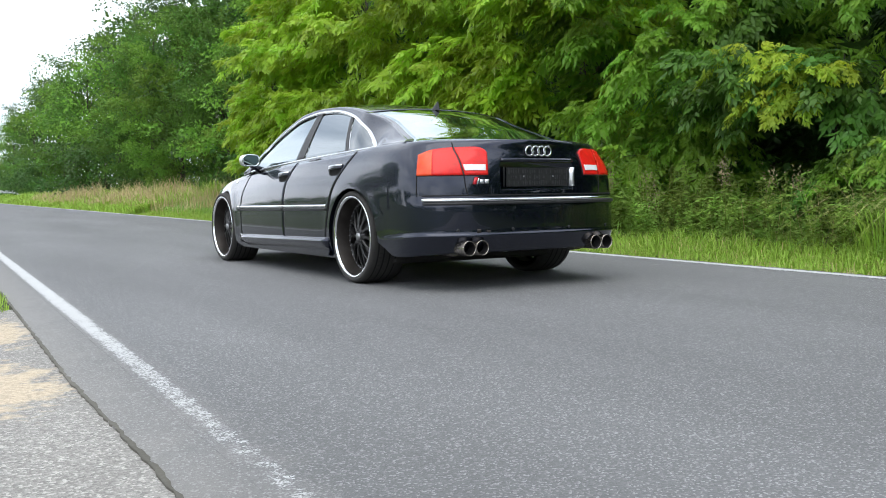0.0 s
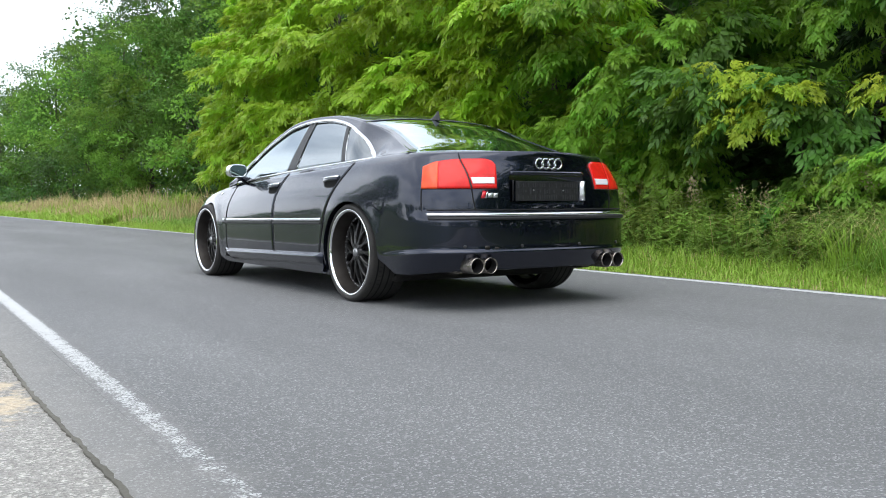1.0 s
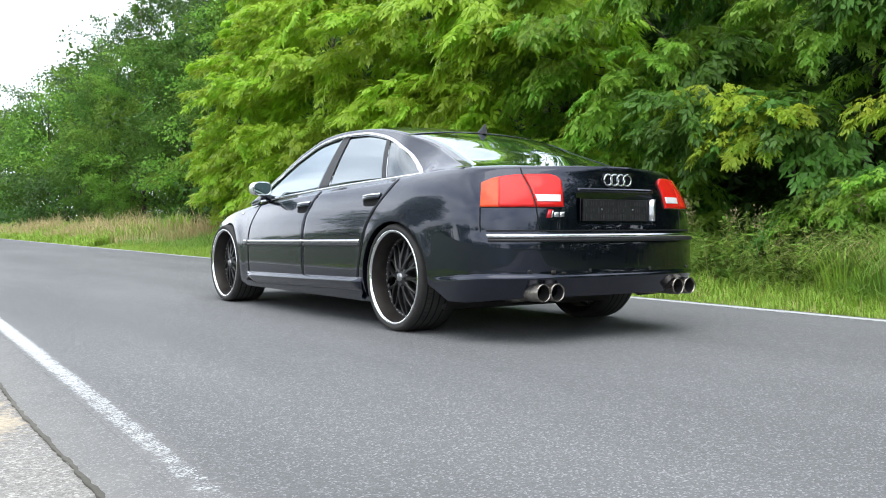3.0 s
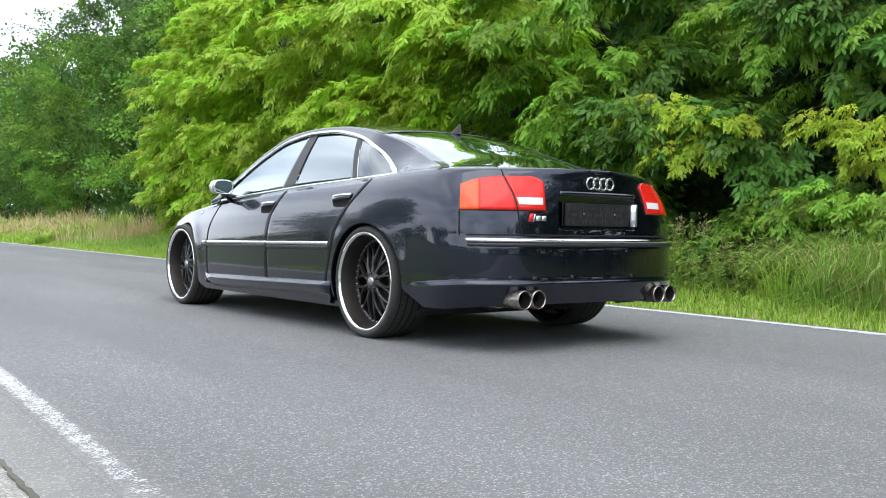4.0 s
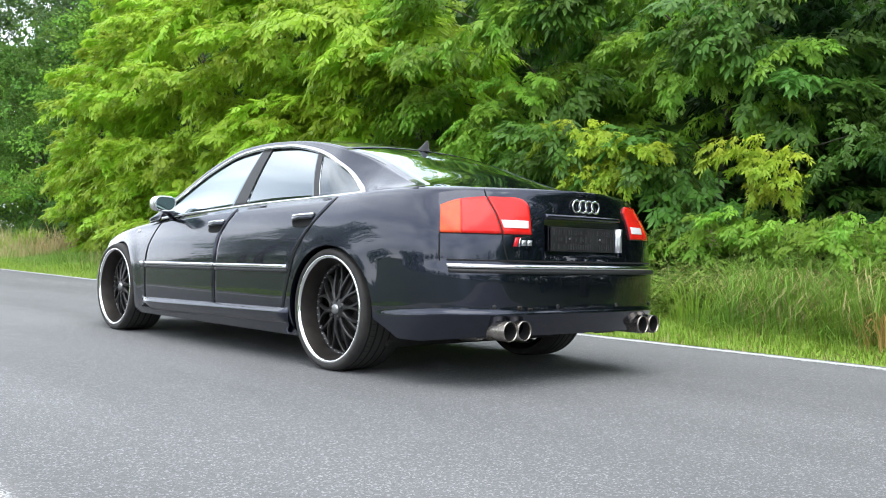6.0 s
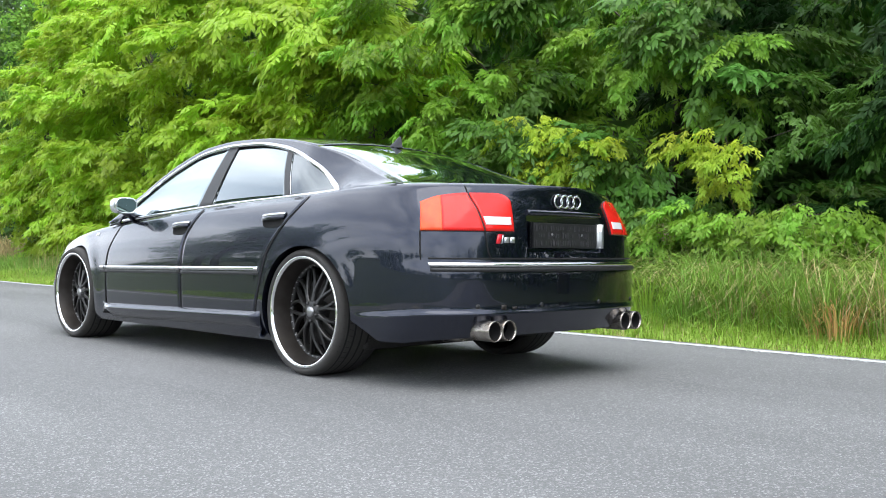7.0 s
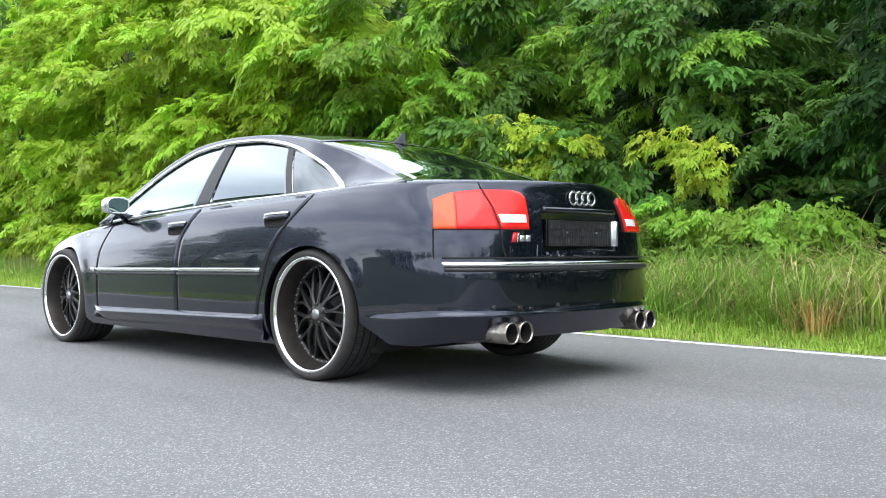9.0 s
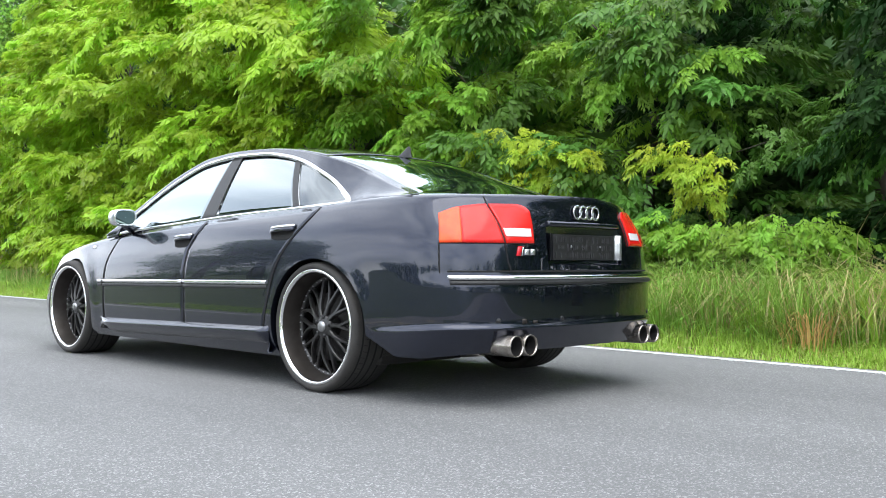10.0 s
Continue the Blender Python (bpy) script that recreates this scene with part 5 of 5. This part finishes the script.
for i in range(22):
    wood_tree("field_tree", -105 + rr.uniform(-8, 8), -90 + i * 18, 7.5 + rr.uniform(-2, 2.5), 9.0, 720 + i, 12, 6.0, "leaf_dark", 0.5, "distant dark tree behind the meadow", group="distant trees")
for i in range(6):
    wood_tree("wood_tree", 11.5 + rr.uniform(-1, 1), -5 - i * 6, 9 + rr.uniform(-1, 2), 3.2, 760 + i, 24, 2.4, "leaf_dark", 0.6, "green tree beside the road", group="trees of the wood")
for i in range(9):
    wood_tree("field_tree", -40 + i * 9, -70 + rr.uniform(-6, 6), 9 + rr.uniform(-1, 3), 5.5, 780 + i, 12, 5.0, "leaf_dark", 0.5, "distant dark tree behind the meadow", group="distant trees")


# ---- grass ----
def blades(x, y, z, h, w, lean, seed):
    """Curved grass blades: three triangles each."""
    r = np.random.default_rng(seed)
    n = len(x)
    a = r.uniform(0, 2 * np.pi, n)
    d = np.stack([np.cos(a), np.sin(a), 0 * a], -1)
    s = np.stack([-np.sin(a), np.cos(a), 0 * a], -1) * w[:, None] / 2
    b = np.stack([x, y, z], -1)
    m = b + d * (lean * h * 0.28)[:, None] + np.array([0, 0, 1.0]) * (h * 0.62)[:, None]
    t = b + d * (lean * h)[:, None] + np.array([0, 0, 1.0]) * (h * (1 - 0.35 * lean))[:, None]
    v = np.stack([b - s, b + s, m - s * 0.8, m + s * 0.8, t], 1).reshape(-1, 3)
    k = np.arange(n)[:, None] * 5
    return v, np.concatenate([k + [0, 1, 3], k + [0, 3, 2], k + [2, 3, 4]])


def arching(x, y, z, h, w, lean, seed):
    """Long blades that rise, bend over and hang: seven triangles each."""
    r = np.random.default_rng(seed)
    n = len(x)
    a = r.uniform(0, 2 * np.pi, n)
    d = np.stack([np.cos(a), np.sin(a), 0 * a], -1)
    s = np.stack([-np.sin(a), np.cos(a), 0 * a], -1) * w[:, None] / 2
    b = np.stack([x, y, z], -1)
    rows = []
    for t, up, k in ((0.0, 0.0, 1.0), (0.10, 0.50, 0.9), (0.36, 0.85, 0.75), (0.72, 0.97, 0.5)):
        c = b + d * (t * lean * h)[:, None] + np.array([0, 0, 1.0]) * (up * h)[:, None]
        rows += [c - s * k, c + s * k]
    rows.append(b + d * (1.15 * lean * h)[:, None] + np.array([0, 0, 1.0]) * (h * np.clip(1.0 - 0.32 * lean, 0.45, 0.95))[:, None])
    v = np.stack(rows, 1).reshape(-1, 3)
    k = np.arange(n)[:, None] * 9
    return v, np.concatenate([k + f for f in ([0, 1, 3], [0, 3, 2], [2, 3, 5], [2, 5, 4], [4, 5, 7], [4, 7, 6], [6, 7, 8])])


def bank_z(x):
    return np.clip(-0.03 + (x - 6.5) * 0.08, -0.03, 0.12)


def patchy(x, y, f=0.9):
    return 0.5 + 0.25 * (np.sin(x * 3.1 * f + 1.7 * np.sin(y * 1.3 * f)) + np.sin(y * 2.3 * f + 2.0 * np.sin(x * 1.9 * f)))


def meadow_strip(name, n, x0, x1, y0, y1, h0, h1, width, lean, mat, label, seed, power=1.0, thin=None):
    r = np.random.default_rng(seed)
    y = y0 + (y1 - y0) * r.uniform(0, 1, n) ** power
    x = x0 + (x1 - x0) * r.uniform(0, 1, n)
    if thin is not None:
        keep = r.uniform(0, 1, n) < thin(x, y)
        x, y = x[keep], y[keep]
    n = len(x)
    h = (h0 + (h1 - h0) * (x - x0) / (x1 - x0)) * r.uniform(0.5, 1.3, n) * (0.6 + 0.7 * patchy(x, y))
    w = width * r.uniform(0.7, 1.4, n) * (1 + np.maximum(y - 15, 0) * 0.03)
    ob = part(name, fast_mesh(name, *blades(x, y, bank_z(x), h, w, lean * r.uniform(0.3, 1.6, n), seed + 1)), M[mat], None, label)
    return tagged(ob, category="grass", kind="stuff")


meadow_strip("verge_grass", 50000, 6.27, 7.3, 1.5, 40, 0.08, 0.24, 0.007, 0.8, "blade", "bright green mown grass beside the white line", 31, 1.6)
meadow_strip("tall_grass", 34000, 7.0, 8.8, 1.5, 34, 0.26, 0.62, 0.0105, 1.7, "blade_deep", "tall tangled green grass before the bushes", 33, 1.6, lambda x, y: np.where((y > 5.0) & (y < 17), 0.16, 0.8) * (0.35 + 0.65 * patchy(x, y, 0.7)))
meadow_strip("dry_stalks", 5200, 7.2, 8.6, 1.5, 34, 0.7, 1.1, 0.004, 0.8, "hay", "pale dry grass stalks among the green", 35, 1.6, lambda x, y: patchy(x, y, 0.5) ** 2)
meadow_strip("far_verge_grass", 26000, 6.3, 9.8, 34, 150, 0.3, 0.9, 0.03, 0.6, "blade", "tall green grass along the far verge", 37, 1.8)
meadow_strip("far_dry_grass", 15000, 6.8, 9.4, 29, 80, 0.6, 1.25, 0.012, 0.6, "hay", "straw-coloured tall grass along the far verge", 39, 1.5, lambda x, y: patchy(x, y, 0.25))
meadow_strip("straw_verge_grass", 4000, 6.28, 7.3, 1.5, 34, 0.07, 0.22, 0.006, 0.9, "hay", "short bleached blades among the mown grass", 43, 1.6)
meadow_strip("near_verge_grass", 5000, -0.9, 0.40, 6.2, 11, 0.13, 0.09, 0.006, 0.6, "blade", "short green grass at the edge of the old tarmac", 41)


def tuft(x, y, n, rad, h, mat, name, label, seed, lean=0.9):
    r = np.random.default_rng(seed)
    a, d = r.uniform(0, 2 * np.pi, n), rad * r.uniform(0, 1, n) ** 0.7
    px, py = x + d * np.cos(a), y + d * np.sin(a)
    ob = part(name, fast_mesh(name, *arching(px, py, bank_z(px), 0.68 * h * r.uniform(0.5, 1.2, n), 0.008 * r.uniform(0.7, 1.4, n), lean * r.uniform(0.4, 1.3, n), seed)), M[mat], None, label)
    tagged(ob, category="grass", group="grass tufts")


tuft(7.0, 3.28, 120, 0.22, 0.46, "tawny", "dry_grass_tuft", "tawny dry grass tuft at the roadside", 81, 0.7)
tuft(7.8, 4.0, 220, 0.5, 0.75, "hay", "dry_grass_tuft", "pale bleached grass tuft leaning over", 82, 1.7)
tuft(7.9, 4.9, 180, 0.5, 0.75, "hay", "dry_grass_tuft", "pale bleached grass tuft among weeds", 83, 1.7)
tuft(7.35, 3.05, 150, 0.35, 0.85, "hay", "dry_grass_tuft", "long bleached grass stalks drooping over the verge", 86, 1.25)
tuft(7.7, 2.6, 150, 0.45, 0.95, "hay", "dry_grass_tuft", "long bleached grass stalks drooping over the verge", 87, 1.25)
tuft(7.5, 3.5, 300, 0.5, 0.75, "blade_deep", "grass_tuft", "tall leaning deep green grass tuft", 88, 1.2)
tuft(7.6, 2.7, 360, 0.6, 0.85, "blade", "grass_tuft", "tall leaning light green grass tuft", 89, 1.2)
for k, (x, y) in enumerate(((7.55, 4.4), (7.7, 4.9), (7.8, 3.9), (7.9, 3.2))):
    tuft(x, y, 260, 0.5, 0.9, "blade_deep", "grass_tuft", "tall leaning deep green grass tuft", 90 + k, 1.1)


rt = random.Random(77)
for k in range(14):
    mat, label = (("blade", "long light green grass tuft bending over"), ("blade_deep", "long deep green grass tuft bending over"), ("hay", "thin bleached grass tuft bending over"))[k % 3]
    tuft(7.25 + rt.uniform(0, 0.75), 2.6 + k * 0.22, 90 if mat == "hay" else 170, 0.32, rt.uniform(0.5, 0.8), mat, "grass_tuft" if mat != "hay" else "dry_grass_tuft", label, 130 + k, rt.uniform(0.8, 1.1))


def weed_stems(seed, stems=7, tall=1.0):
    """A clump of leaning stems with narrow drooping leaves all the way up, one metre high."""
    r = np.random.default_rng(seed)
    pieces = []
    for _ in range(stems):
        a, tilt, h = r.uniform(0, 2 * np.pi), r.uniform(0.05, 0.42), tall * r.uniform(0.55, 1.05)
        out = np.array([math.cos(a), math.sin(a), 0.0])
        t = np.linspace(0, 1, 6)[:, None]
        pts = out * (0.08 + tilt * t ** 1.7) * h + np.array([0, 0, 1.0]) * h * (t - 0.12 * tilt * t ** 2)
        pieces.append(stem_tris(pts[:-1], pts[1:], 0.005))
        n = 24
        u = r.uniform(0.12, 1.0, n)
        o = np.stack([np.interp(u, t[:, 0], pts[:, k]) for k in range(3)], -1)
        b = r.uniform(0, 2 * np.pi, n)
        d = unit(np.stack([np.cos(b), np.sin(b), r.uniform(-0.35, 0.75, n)], -1))
        nn = unit(np.array([0, 0, 1.0]) + r.normal(0, 0.35, (n, 3)))
        nn = unit(nn - d * (nn * d).sum(-1, keepdims=True))
        big = r.uniform(0.09, 0.19, n) * (1.15 - 0.5 * u)
        pieces.append(leaf_quads(o, d, nn, big, big * r.uniform(0.26, 0.42, n)))
    return fast_mesh("weed_foliage", *join(*pieces))


STEMS = [with_mat(weed_stems(820 + i, 6 + i % 3), M["weed"]) for i in range(6)]
# darker copy of the weed, coloured for the shade under the trees
STEMS_SHADED = [with_mat(weed_stems(840 + i, 6 + i % 3), M["leaf_half_shade"]) for i in range(4)]


def weed_plant(x, y, h, seed, seeds, deep):
    """A roadside herb: leafy stems, and on some a loose seed head."""
    rnd = random.Random(seed)
    label = "leafy green roadside weed with pale seed heads" if seeds else "leafy weed under the trees, shade put into its dark leaves" if deep else "bushy green roadside weed in the grass"
    w = tagged(new("weed_plant"), label, "weed", "roadside weeds")
    w.location = (x, y, float(bank_z(np.array(x))))
    ob = new("weed_foliage", rnd.choice(STEMS_SHADED if deep else STEMS))
    ob.parent = w
    k = h * rnd.uniform(0.9, 1.25)
    ob.matrix_basis = pose(0, 0, -0.02, 0, 0, rnd.uniform(0, 360)) @ Matrix.Diagonal((k, k, h, 1))
    tagged(ob, kind="stuff")
    if seeds:
        r = np.random.default_rng(seed)
        lx, ly, top = rnd.uniform(-0.18, 0.05), rnd.uniform(-0.15, 0.15), h * 1.18
        part("stalk", tube([(0, 0, 0), (lx * 0.3, ly * 0.3, top * 0.5), (lx, ly, top)], [0.0035, 0.0025, 0.0015], 5), M["weed"], w)
        o = np.array([lx, ly, top]) + r.normal(0, 1, (60, 3)) * [0.045, 0.045, 0.07]
        d = unit(r.normal(0, 1, (60, 3)) + [0, 0, 0.8])
        nn = unit(np.cross(d, r.normal(0, 1, (60, 3))))
        part("seed_head", fast_mesh("seed_head", *leaf_quads(o, d, nn, np.full(60, 0.03), np.full(60, 0.014))), M["seed"], w, "pale brown seed head")["kind"] = "stuff"


rw = random.Random(12)
for i in range(260):
    y = 2.6 + 15.5 * (i / 260) ** 1.2 + rw.uniform(-0.2, 0.2)
    x = 7.1 + rw.uniform(0.0, 1.4)
    if y < 4.6 and x < 7.6:
        continue
    weed_plant(x, y, rw.uniform(0.4, 0.68) + 0.25 * (x - 7.1), 900 + i, i % 9 == 0 and y > 5, False)
# row below the trees, its shade carried by the darker leaf colour
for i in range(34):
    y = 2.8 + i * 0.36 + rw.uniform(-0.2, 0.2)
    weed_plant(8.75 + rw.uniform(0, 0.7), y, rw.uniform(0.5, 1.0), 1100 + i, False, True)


def far_car():
    """A pale car standing far along the road."""
    c = tagged(new("parked_car"), "pale silver car parked far along the road", "car")
    c.matrix_basis = pose(8.0, 121, 0, 0, 0, 82)
    prof = [(-2.1, 0.45), (-2.05, 0.85), (-1.5, 0.95), (-0.9, 1.4), (0.6, 1.42), (1.2, 0.98), (2.0, 0.85), (2.1, 0.5)]
    rows = [[(w * (0.86 if z < 1.1 else 0.66), y, z) for w in (-1, -0.8, 0.8, 1)] for y, z in prof]
    part("body", plate(np.array(rows), 0.35, np.array([0, 0, -1.0])), M["silver"], c)
    part("rear_window", plate(np.array([[(w * 0.6, -1.42 + 0.42 * v, 1.02 + 0.32 * v) for w in (-1, 0, 1)] for v in (0, 1)]), 0.02, np.array([0, -1.0, 0.6])), M["glass"], c)
    for sx in (-1, 1):
        for y in (-1.3, 1.35):
            part("wheel", lathe([(0.1, -0.1), (0.32, -0.1), (0.32, 0.1), (0.1, 0.1)], 20, True), M["tyre"], c, "", pose(sx * 0.72, y, 0.32))


far_car()


# ---- the car backs slowly along its own line and stops ----
HEADING, LINE_X = 2.874, 4.058
BACK = [(0, 6.603), (0.5, 6.393), (1, 6.176), (1.5, 6.006), (2, 5.814), (3.5, 5.331), (4, 5.198), (4.5, 5.063), (5, 4.895), (6.5, 4.568), (7, 4.482), (7.5, 4.401), (8, 4.338), (8.5, 4.292), (9, 4.248), (9.5, 4.222), (10, 4.201)]


def motions():
    rows = list(BACK)
    rows.insert(5, (2.75, 5.565))
    rows.insert(10, (5.75, 4.728))
    start = rows[0][1]
    t_h = radians(HEADING)
    walk(car, [(t, pose(LINE_X - math.sin(t_h) * d, math.cos(t_h) * d, 0, 0, 0, HEADING)) for t, d in rows])
    for w, sx, yc in WHEELS:
        walk(w, [(t, pose(WHEEL_X[sx], yc, R_TYRE, math.degrees((start - d) / R_TYRE), 0, 0) @ (pose(0, 0, 0, 0, 0, 180) if sx > 0 else pose(0, 0, 0))) for t, d in rows])


motions()
